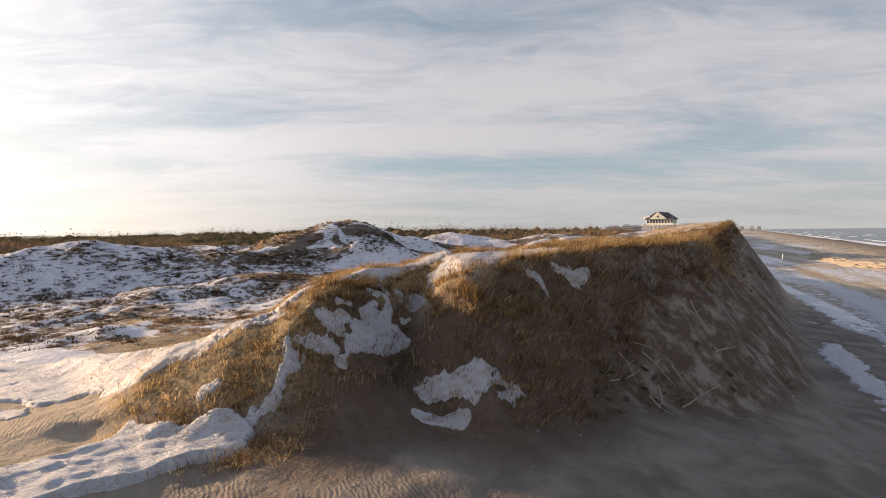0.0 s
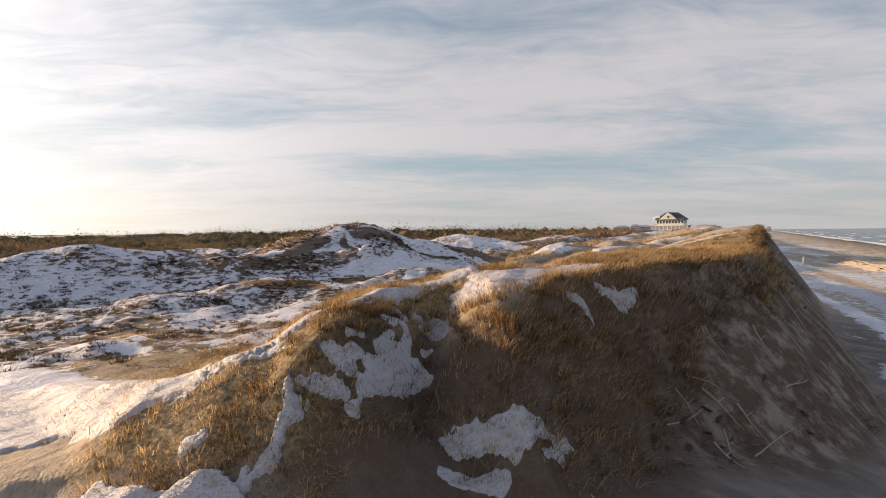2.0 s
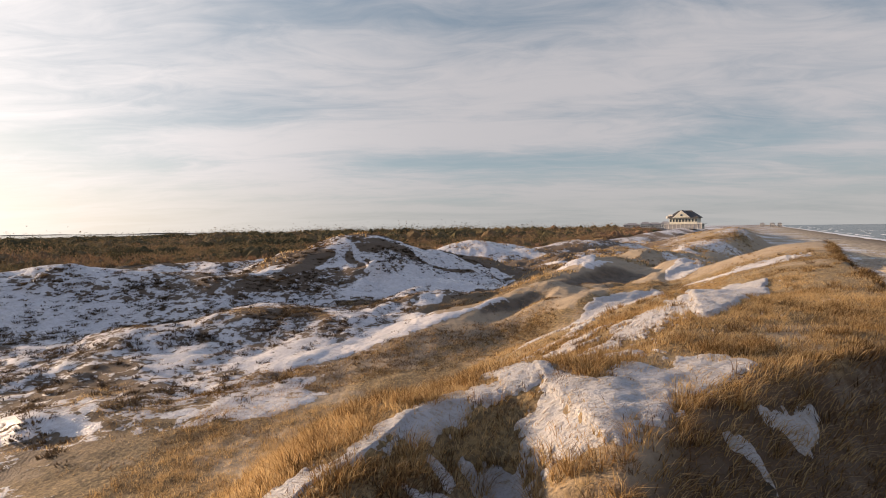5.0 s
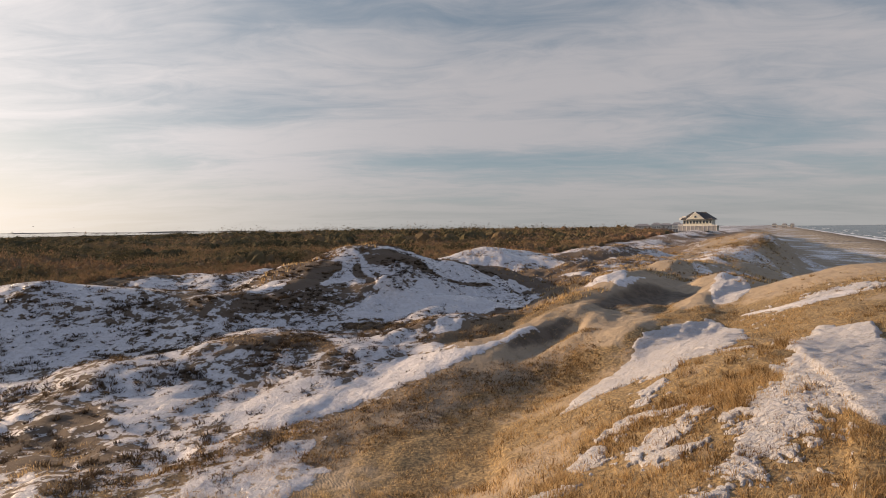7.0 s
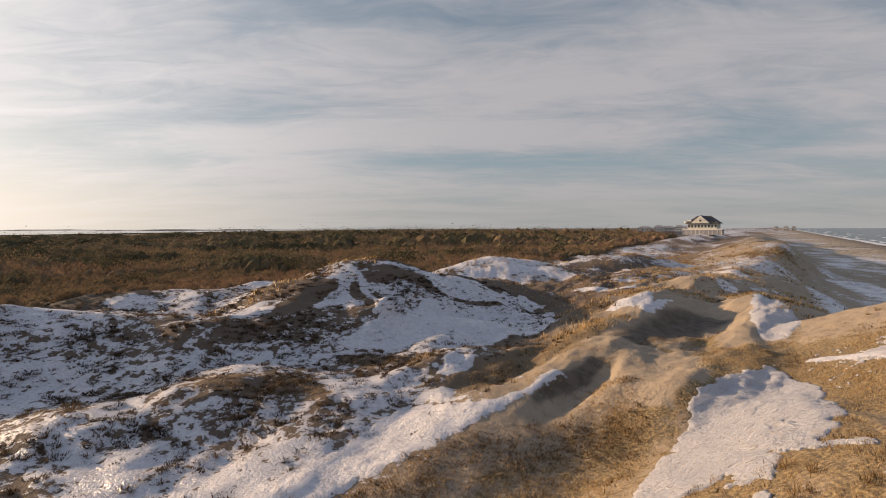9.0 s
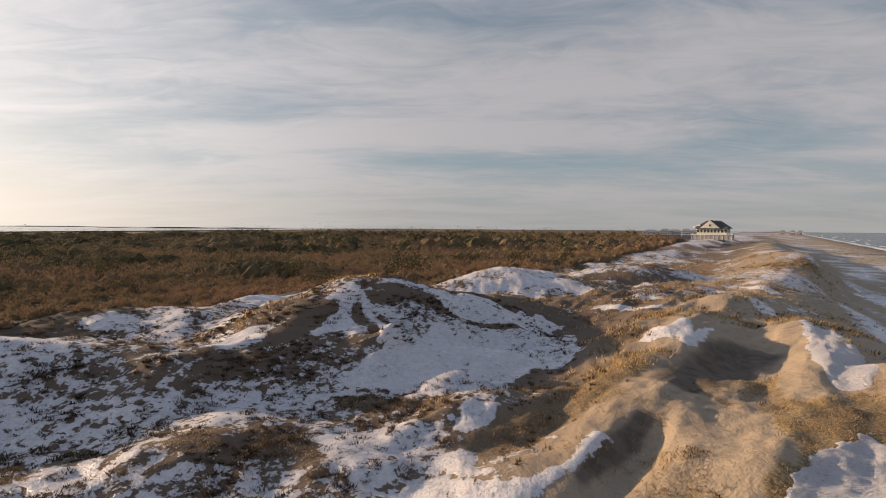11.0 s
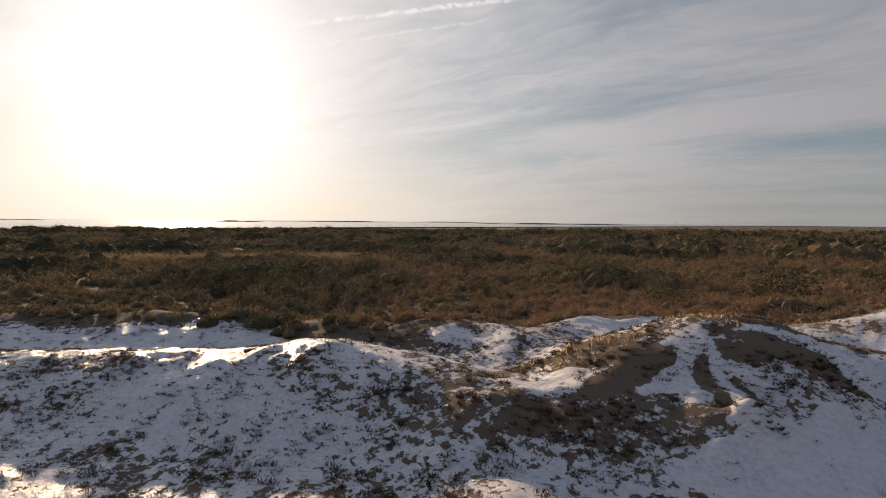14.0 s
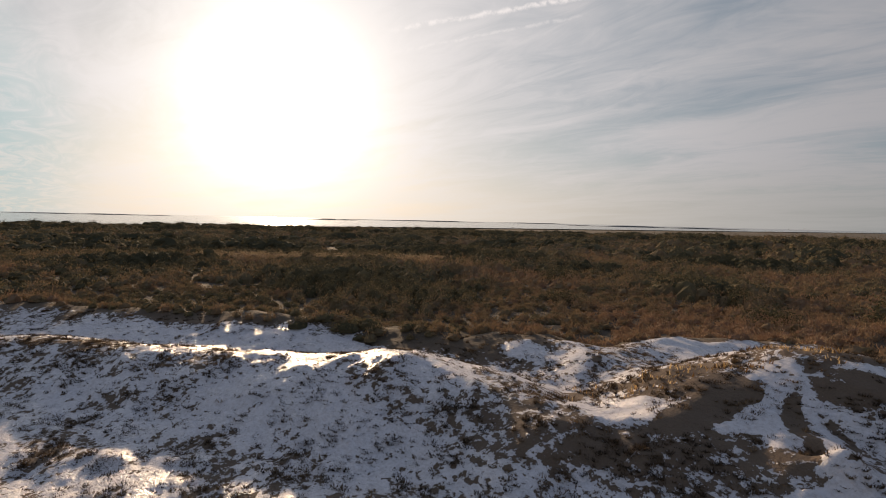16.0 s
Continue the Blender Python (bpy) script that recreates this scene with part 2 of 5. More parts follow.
def height(x, y):
    """The ground's height."""
    x, y = np.asarray(x, float), np.asarray(y, float)
    u, s = shore(x, y)
    u = u + 7.5 * smooth(s, 60, 105)
    z = np.interp(u, [-700, -130, -80, -40, -14, -6, -3, 3.5, 15, 58, 75, 200], [-1.5, -1.0, -0.6, -0.9, -0.3, -0.5, -0.9, -2.0, -2.5, -3.6, -4.4, -7])
    inland = smooth(u, -4, -12) * smooth(u, -260, -90)
    field = smooth(s, 70, 100) * smooth(u, -6, -12) * smooth(u, -95, -60)
    z = z + inland * 0.45 * rough_noise(x, y, 14, 3)
    c, s_ = math.cos(0.66), math.sin(0.66)
    combed = rough_noise((c * x - s_ * y), (s_ * x + c * y) * 0.3, 2.6, 55, 3)
    blown = smooth(s, 36, 46) * smooth(u, -42, -34) * smooth(u, -5, -11)
    z = z + field * (1.5 + 2.2 * rough_noise(x, y, 20, 5, 3) + 1.1 * rough_noise(x, y, 6.5, 6, 3))
    ragged = 0.30 * rough_noise(x, y, 3.4, 7, 2)
    z = smax(z, ridge(x, y, SNOW_RIDGE, (0.45, 5), (0.58, 3)), 0.8)
    z = smax(z, ridge(x, y, HOLLOW_SHELF, (0.4, 3), (0.32, 3)), 0.6)
    z = smax(z, ridge(x, y, BACK_RIDGE, (0.5, 3), (0.35, 4)), 0.7)
    z = smax(z, ridge(x, y, LOW_RIDGE, (0.3, 3), (0.3, 3)), 0.5)
    z = smax(z, ridge(x, y, SAND_RIDGE, (0.40, 2.2), (0.34, 2.8)), 0.4)
    z = smax(z, ridge(x, y, PAN_RIDGE, (0.5, 2.0), (0.40, 4)), 0.5)
    z = smax(z, ridge(x, y, FAR_BLUFF, (0.3, 10), (0.8, 1.5)), 0.6)
    for line in FAR_DUNES:
        z = smax(z, ridge(x, y, line, (0.35, 4), (0.4, 4)), 0.6)
    z = z + blown * (0.55 * combed + 0.13 * rough_noise((c * x - s_ * y), (s_ * x + c * y) * 0.35, 0.9, 56, 2))
    z = smax(z, ridge(x, y, CREST, (0.48, 2.0), (0.95, 0.9), 0.9), 0.3)
    z = smax(z, ridge(x + ragged, y - ragged, SCARP, (0.5, 7), (1.5, 0.4), 0.6), 0.45)
    d, side, brow = along(x + ragged, y - ragged, SCARP)
    z = smax(z, -smax(-ridge(x, y, DUNE_TOP, (0.48, 2.0), (0.04, 1.0)) + 0.7 * np.maximum(0, -1.2 - x), -(brow + 0.12 - np.where(side > 0, 1.5, -0.3) * d), 0.3), 0.25)
    # a steep cut below the brow
    face = np.where(side > 0, d, 0.0)
    z = z - 0.5 * smooth(face, 0.1, 0.5) * smooth(face, 4.5, 1.2) * smooth(x, 3.0, 6.0) * smooth(y, 56, 48)
    # hummocks inland, a blown-out bowl and a steep lee between the sand ridges
    z = z + smooth(u, -20, -32) * smooth(u, -150, -110) * (0.38 * rough_noise(x, y, 4.2, 51, 3) + 0.10 * soft_noise(x, y, 1.1, 52))
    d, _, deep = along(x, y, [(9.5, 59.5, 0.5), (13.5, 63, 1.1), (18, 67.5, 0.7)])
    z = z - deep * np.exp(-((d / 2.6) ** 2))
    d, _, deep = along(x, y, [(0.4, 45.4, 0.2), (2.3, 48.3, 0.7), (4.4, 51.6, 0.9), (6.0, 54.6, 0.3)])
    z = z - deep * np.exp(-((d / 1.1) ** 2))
    d = np.hypot(x + 12.4, y - 67.9)
    z = z - 0.7 * np.exp(-((d / 0.7) ** 2)) + 0.12 * np.exp(-(((d - 1.7) / 0.6) ** 2))
    z = z + 0.9 * np.exp(-(np.hypot(x + 10.7, y - 67.1) / 1.15) ** 2)
    d, _, deep = along(x, y, [(-11.5, 61, 0.3), (-8.5, 62.8, 1.1), (-6.5, 64.5, 1.0), (-3.5, 66.5, 0.5)])
    z = z - deep * np.exp(-((d / 2.4) ** 2))
    # the gully down the face
    d, _, deep = along(x, y, [(-1.9, 14.4, 0.1), (-1.5, 15.8, 0.6), (-1.0, 17.6, 1.0), (-0.9, 18.8, 1.25), (-0.7, 19.3, 0.6)])
    z = z - deep * np.exp(-((d / 0.9) ** 2))
    z = z + 0.24 * rough_noise(x, y, 1.3, 13, 3) * smooth(u, -7.5, -5.5) * smooth(u, 1.5, -1) * smooth(z, -0.6, 0.6) * smooth(z, 4.6, 3.4) * smooth(s, 70, 55)
    z = z + (0.10 * rough_noise(x, y, 2.2, 11, 3) + 0.05 * rough_noise(x, y, 0.7, 12, 2)) * smooth(u, 4, -3) * smooth(u, -130, -60)
    return z


def graded(lo, hi, parts, growth):
    """Grid lines: even steps within parts [(from, to, step)], then ever wider ones out to lo and hi."""
    line = []
    for a, b, step in parts:
        line += list(np.linspace(a, b, max(2, round((b - a) / step)), endpoint=False))
    line.append(parts[-1][1])
    step = parts[-1][2]
    while line[-1] < hi:
        step *= growth
        line.append(line[-1] + step)
    step = parts[0][2]
    while line[0] > lo:
        step *= growth
        line.insert(0, line[0] - step)
    return np.array(line)


def mesh_of(name, verts, faces, attrs=(), smooth_faces=True):
    """A mesh from arrays; faces all triangles or all quads."""
    me = bpy.data.meshes.new(name)
    verts, faces = np.asarray(verts, np.float32), np.asarray(faces, np.int32)
    n = faces.shape[1]
    me.vertices.add(len(verts))
    me.vertices.foreach_set("co", verts.ravel())
    me.loops.add(faces.size)
    me.loops.foreach_set("vertex_index", faces.ravel())
    me.polygons.add(len(faces))
    me.polygons.foreach_set("loop_start", np.arange(0, faces.size, n, dtype=np.int32))
    me.polygons.foreach_set("use_smooth", np.full(len(faces), smooth_faces))
    me.update(calc_edges=True)
    for key, values in attrs:
        a = me.attributes.new(key, "FLOAT", "POINT")
        a.data.foreach_set("value", np.asarray(values, np.float32).ravel())
    return me


def stroke(x, y, line, wobble=0.3, size=1.2, seed=1):
    """1 on a band along a line, whose last coordinate is the half width, falling through 0.5 at its uneven edge to 0."""
    d, _, w = along(x, y, line)
    d = d + wobble * w * rough_noise(x, y, size, seed, 3)
    return np.clip(1.0 - 0.5 * d / np.maximum(w, 0.05), 0, 1)


def area(x, y, outline, edge=0.4, wobble=0.4, size=1.5, seed=1):
    """1 within a closed outline, falling through 0.5 at its uneven edge to 0."""
    out = np.zeros(np.shape(x))
    pts = np.array(outline)
    lo, hi = pts.min(0) - 2 * (edge + wobble), pts.max(0) + 2 * (edge + wobble)
    near = (x > lo[0]) & (x < hi[0]) & (y > lo[1]) & (y < hi[1])
    if not near.any():
        return out
    px, py = x[near], y[near]
    best, odd = np.full(px.shape, 1e9), np.zeros(px.shape, bool)
    for (ax, ay), (bx, by) in zip(pts, np.roll(pts, -1, 0)):
        dx, dy = bx - ax, by - ay
        t = np.clip(((px - ax) * dx + (py - ay) * dy) / (dx * dx + dy * dy + 1e-9), 0, 1)
        best = np.minimum(best, np.hypot(px - ax - t * dx, py - ay - t * dy))
        odd ^= ((ay > py) != (by > py)) & (px < (bx - ax) * (py - ay) / (by - ay + 1e-9) + ax)
    d = np.where(odd, best, -best) + wobble * rough_noise(px, py, size, seed, 3)
    out[near] = np.clip(0.5 + d / (2 * edge), 0, 1)
    return out


def snow_cover(x, y):
    """How much thin snow lies on the open ground: 0.5 is the edge of it."""
    u, s = shore(x, y)
    big, mid = rough_noise(x, y, 13, 21, 3), rough_noise(x, y, 4.0, 22, 3)
    west = smooth(u, -22, -31) * smooth(s, 70, 40) + smooth(u, -44, -56) * smooth(s, 40, 70)
    field = smooth(s, 78, 105) * smooth(u, -4, -14)
    m = 0.14 + (0.375 + 0.03 * smooth(u, -46, -62)) * west * (1 - 0.5 * field) + (0.25 + 0.34 * rough_noise(x * 0.4, y, 7, 24, 3)) * field + (0.13 + 0.03 * field) * big + (0.18 + 0.17 * field) * mid
    m = m * (1 - in_woods(x, y))
    # wind-blown streaks along the beach
    streak = rough_noise(u * 1.0 + 0.12 * s, s * 0.06, 2.4, 41, 4)
    m = np.where(u > -1 - 7.5 * smooth(s, 60, 105), np.where(s > 45, 0.43 + 0.55 * streak - 0.30 * smooth(u, 18, 40), 0.0), m)
    for outline, left in BARE_AREAS:
        m = m * (1 - (1 - left) * area(x, y, outline, 0.5, 0.7, 2.0, 34))
    for line in INLAND_SNOW + FAR_SNOW:
        m = np.maximum(m, stroke(x, y, line, 0.45, 2.2, 31))
    for line, keep in BARE_BANDS:
        m = m * (1 - (1 - keep) * smooth(stroke(x, y, line, 0.4, 2.0, 33), 0.3, 0.7))
    for outline, full in SNOW_AREAS:
        m = np.maximum(m, full * area(x, y, outline, 0.45, 0.55, 1.8, 35))
    for line in KNOLL_STREAKS:
        m = m * (1 - 0.75 * smooth(stroke(x, y, line, 0.25, 1.5, 38), 0.3, 0.7))
    for line in KNOLL_RIM:
        m = np.maximum(m, 0.85 * stroke(x, y, line, 0.25, 1.0, 39))
    return m * (1 - 0.9 * stroke(x, y, [(-12.8, 68.1, 0.35), (-12.2, 68.1, 0.25)], 0.1, 1.0, 40))


WOODS_EDGE = [(-420, -330, 0), (-220, -90, 0), (-140, 5, 0), (-116, 27, 0), (-95, 44, 0), (-78, 58, 0), (-60, 69, 0), (-45, 78, 0), (-36, 95, 0), (-26, 110, 0),
              (-13, 124, 0), (1, 141, 0), (40, 212, 0), (92, 312, 0), (150, 440, 0), (420, 980, 0), (900, 2000, 0)]


def in_woods(x, y, soft=4.0):
    """1 within the woods inland of the dunes."""
    d, side, _ = along(x, y, WOODS_EDGE)
    return smooth(-side * d + 5.0 + 1.5 * soft_noise(x, y, 9, 61), -soft, soft)


INLAND_SNOW = [
    [(-27, 65.8, 1.0), (-24.0, 65.0, 1.1), (-21.6, 65.4, 0.7)], [(-31.6, 88, 1.2), (-29.4, 93, 1.2), (-26.7, 98, 1.2)],
    [(-11.5, 20.6, 0.9), (-14.5, 22, 1.4), (-20, 25, 2.0)], [(-17, 30, 0.6), (-22, 31, 0.8)],
    [(-84, 38, 4.5), (-77, 44, 5.0), (-69, 51, 5.0), (-63, 58, 4.0), (-56, 63, 3.0)], [(-30, 91, 2.2), (-33, 86, 2.0)], [(-40, 73, 1.6), (-34, 74.5, 1.6)],
]
FAR_SNOW = [
    [(29.5, 78.7, 0.5), (24.5, 70.1, 0.5)], [(40.7, 114.5, 1.2), (42.4, 106.2, 1.2)], [(32.9, 93.6, 1.1), (30.8, 87.8, 1.0)],
    [(13.5, 96.0, 1.1), (18.8, 90.5, 1.3)], [(-0.6, 110.2, 1.8), (10.2, 114.1, 3.2), (13.4, 110.9, 2.2)],
    [(35.3, 237.2, 3.0), (36.6, 181.6, 3.0)], [(70, 385, 8), (49, 396, 9), (10, 455, 10), (-27, 535, 12)],
    [(16.8, 49.9, 0.6), (18.1, 46.9, 0.7), (21.3, 47.7, 0.8)],
]
ridge_flank = [(-9.8, 44.2), (-8.5, 46.7), (-7.4, 48.1), (-6.2, 49.4), (-4.4, 47.9), (-3.1, 47.1), (-1.8, 47.4), (0.3, 49.2), (1.9, 51.6), (2.6, 50.7), (1.3, 48.6), (-0.9, 46.7), (-3.1, 44.8),
               (-4.8, 42.8), (-6.5, 41.6), (-8.0, 41.1), (-9.5, 39.0), (-11.1, 38.1), (-13.0, 38.3), (-12.2, 40.4), (-11.1, 42.6)]
ridge_shoulder = [(-7.7, 47.7), (-6.3, 51.0), (-4.5, 51.8), (-3.6, 51.4), (-4.1, 48.0), (-6.2, 49.2)]
ridge_head = [(-5.3, 52.9), (-4.5, 56.4), (-2.2, 56.3), (-2.8, 54.7), (-4.6, 52.8)]
knoll_side = [(-13.3, 52.1), (-12.2, 54.1), (-8.3, 55.3), (-5.7, 52.7), (-6.9, 50.0), (-8.7, 47.6), (-10.7, 48.0)]
knoll_front = [(-21.2, 47.3), (-18.0, 49.2), (-13.4, 50.3), (-9.5, 48.6), (-10.1, 45.3), (-10.8, 43.6), (-12.8, 38.9), (-15.4, 38.4), (-19.6, 38.4), (-21.7, 43.3)]
lit_bank = [(-20.1, 38.9), (-21.3, 42.0), (-20.5, 43.7), (-19.6, 45.7), (-18.1, 45.9), (-18.1, 43.1), (-18.5, 39.5), (-19.0, 38.4)]
shaded_hollow = [(-15.1, 42.8), (-13.4, 44.4), (-11.3, 45.3), (-9.4, 44.9), (-10.2, 41.6), (-11.1, 39.6), (-12.0, 38.2), (-14.7, 38.5)]
grainy_band = [(-15.5, 30.6), (-12.6, 34.6), (-11.0, 37.0), (-8.6, 37.2), (-9.2, 34.8), (-7.6, 33.4), (-9.4, 30.8), (-12.4, 29.6)]
knoll_flank = [(-12.4, 73.4), (-10.3, 75.0), (-7.0, 76.2), (-4.2, 78.2), (5.2, 86.1), (8.2, 84.0), (4.4, 70.2), (-0.1, 65.9), (-2.4, 61.9), (-6.2, 59.9), (-10.0, 59.4), (-12.1, 61.7), (-10.4, 65.4), (-10.6, 68.0), (-11.6, 71.0)]
knoll_top = [(-14.8, 76.0), (-13.4, 78.2), (-9.0, 82.0), (-3.8, 86.0), (2.0, 85.0), (0.4, 81.3), (-3.9, 79.6), (-7.3, 79.2), (-10.5, 77.2)]
knoll_valley = [(-13.7, 60.6), (-12.7, 64.2), (-11.1, 65.8), (-9.2, 70.2), (-8.2, 72.9), (-5.0, 76.5), (-2.7, 77.9), (4.0, 83.6), (6.4, 73.0), (4.1, 68.9), (-0.1, 65.3), (-3.4, 58.8), (-7.2, 59.5)]
knoll_strip = [(-7.6, 84.5), (-4.5, 82.5), (-1.2, 83.6), (4.8, 90.2), (7.3, 88.3), (1.6, 80.8), (-3.3, 78.0), (-6.2, 76.9), (-8.3, 78.8), (-9.3, 79.4)]
saddle_snow = [(-17.6, 66.9), (-17.3, 69.1), (-16.5, 71.3), (-16.8, 73.4), (-17.9, 73.7), (-18.5, 74.9), (-17.0, 75.6), (-15.3, 74.5), (-15.4, 72.7), (-14.8, 70.0), (-14.0, 68.9), (-13.1, 68.5), (-12.7, 67.9), (-13.9, 66.6), (-15.5, 67.5), (-16.9, 66.4)]
shelf_snow = [(-26.3, 64.2), (-26.6, 68.4), (-21.9, 68.4), (-20.0, 68.0), (-20.4, 64.7), (-21.2, 63.1), (-23.4, 61.8)]
back_snow = [(-31.7, 87.6), (-33.5, 92.0), (-30.0, 95.0), (-24.0, 88.0), (-21.0, 80.0), (-28.0, 84.0)]
bowl_sand = [(-20.3, 63.4), (-20.1, 65.8), (-19.7, 68.7), (-19.9, 72.3), (-18.4, 73.5), (-17.0, 72.2), (-16.9, 70.7), (-17.5, 68.1), (-17.6, 66.4), (-18.7, 64.4)]
grass_line = [(-26.9, 60.2), (-29.0, 66.4), (-26.8, 69.4), (-22.2, 70.2), (-20.4, 73.6), (-19.5, 75.9), (-21.4, 76.6), (-23.4, 72.4), (-26.0, 71.0), (-30.0, 69.4), (-28.0, 61.4)]
dark_band = [(-24.0, 60.7), (-20.7, 62.3), (-16.8, 65.2), (-16.6, 63.8), (-17.2, 61.2), (-19.3, 59.6), (-21.8, 59.4)]
curled_patch = [(9.6, 69.3), (11.7, 71.8), (12.6, 70.5), (15.5, 74.0), (15.4, 72.2), (14.1, 68.6), (17.8, 73.2), (14.4, 67.3), (12.4, 65.9), (12.3, 67.8)]
SNOW_AREAS = [(ridge_flank, 0.80), (ridge_shoulder, 0.74), (ridge_head, 0.85), (knoll_side, 0.63), (knoll_front, 0.50), (lit_bank, 0.66), (shaded_hollow, 0.63), (grainy_band, 0.60), (knoll_flank, 0.54), (knoll_top, 0.62), (knoll_valley, 0.78), (knoll_strip, 0.85), (curled_patch, 0.95),
              (saddle_snow, 0.92), (shelf_snow, 0.70), (back_snow, 0.70)]
blown_sand = [(7.2, 55.2), (9.3, 56.5), (11.2, 53.9), (10.7, 50.2), (9.9, 48.1), (7.7, 45.9), (6.1, 44.5), (3.4, 45.9), (4.7, 48.8), (6.2, 52.0)]
ridge_sand = [(5.4, 59.1), (8.5, 62.8), (12.6, 65.8), (17.6, 69.9), (12.4, 63.3), (6.4, 54.9), (5.4, 55.5)]
foot_sand = [(-7.4, 37.8), (-5.9, 40.4), (-4.0, 42.3), (-2.0, 43.1), (2.0, 45.5), (0.6, 44.0), (-3.4, 41.0), (-4.7, 37.8)]
hollow_sand = [(11.2, 63.4), (15.4, 68.2), (24.4, 78.9), (25.8, 75.0), (25.7, 71.6), (20.9, 65.5), (17.2, 61.9), (12.8, 59.5), (10.7, 60.3)]
bank_sand = [(18.8, 63.5), (23.1, 67.6), (17.7, 58.3), (16.7, 55.0), (14.5, 55.3), (14.5, 57.4)]
ochre_slope = [(-4.8, 52.4), (-2.9, 55.3), (0.3, 58.9), (4.9, 66.1), (6.9, 65.5), (4.3, 57.5), (1.2, 56.0), (-2.4, 52.1), (-4.3, 49.7)]
hollow_edge = [(10.2, 62.0), (12.3, 61.3), (15.2, 61.1), (17.8, 61.8), (13.9, 56.3), (11.1, 56.1), (7.9, 56.2)]
sand_edge = [(10.7, 55.3), (14.0, 55.5), (19.1, 55.4), (13.9, 48.8), (10.7, 48.1), (11.1, 51.7)]
OPEN_SAND = [blown_sand, ridge_sand, foot_sand, hollow_sand, bank_sand]
BARE_AREAS = [(blown_sand, 0.1), (ridge_sand, 0.1), (foot_sand, 0.5), (hollow_sand, 0.1), (bank_sand, 0.1), (ochre_slope, 0.4), (hollow_edge, 0.3), (sand_edge, 0.3), (bowl_sand, 0.15), (grass_line, 0.55), (dark_band, 0.74)]
KNOLL_STREAKS = [[(-12.5, 76.6, 0.3), (-11.0, 76.3, 0.5), (-9.3, 76.2, 0.55), (-7.3, 76.8, 0.3)], [(-14.1, 74.1, 0.4), (-12.4, 74.7, 0.45)], [(-4.4, 77.4, 0.3), (-2.0, 78.5, 0.4), (1.6, 80.9, 0.3)],
                 [(-15.1, 72.5, 0.3), (-14.4, 71.1, 0.5), (-13.7, 69.2, 0.4)]]
KNOLL_RIM = [[(-17.8, 73.0, 0.4), (-17.3, 75.2, 0.6), (-16.6, 76.1, 0.5), (-15.2, 74.6, 0.6), (-14.3, 73.2, 0.5), (-13.7, 71.9, 0.45), (-12.9, 71.2, 0.7), (-12.1, 70.6, 0.9), (-11.3, 67.9, 0.8), (-11.4, 66.3, 0.6)],
             [(-16.6, 74.2, 0.6), (-15.7, 73.8, 0.4)], [(-13.6, 72.9, 0.5), (-12.3, 72.6, 0.8), (-10.9, 72.2, 0.8), (-9.9, 71.6, 0.6)]]
BARE_BANDS = [
    ([(-34, 56.0, 2.6), (-26, 59.0, 3.6), (-18, 61.5, 2.5)], 0.85),
    ([(-5.0, 36.8, 1.6), (-3.0, 38.2, 2.0), (1.8, 41.0, 2.2), (5.0, 43.5, 1.6)], 0.55),
    ([(-19, 79.5, 1.4), (-15, 79.6, 1.4)], 0.0),
    ([(-18.1, 50.6, 1.4), (-14.6, 50.9, 1.8), (-10.8, 49.9, 1.6)], 0.75),
    ([(-12.3, 58.5, 1.0), (-7.0, 57.4, 1.0)], 0.5),
    ([(-2.0, 53.6, 1.2), (2.5, 57.4, 1.8), (9.6, 66.0, 2.0)], 0.15),
    ([(10.5, 60.0, 2.4), (17.5, 66.1, 3.4)], 0.1),
    ([(16, 76, 2.0), (25.9, 85.3, 3.0)], 0.3),
    ([(-84, 47, 1.2), (-76, 52.5, 1.4)], 0.1), ([(-57, 66.5, 1.6), (-46, 73, 1.6)], 0.1),
    ([(-2, 81, 1.2), (-8, 83.5, 1.2), (-12, 77, 1.0)], 0.3),
]


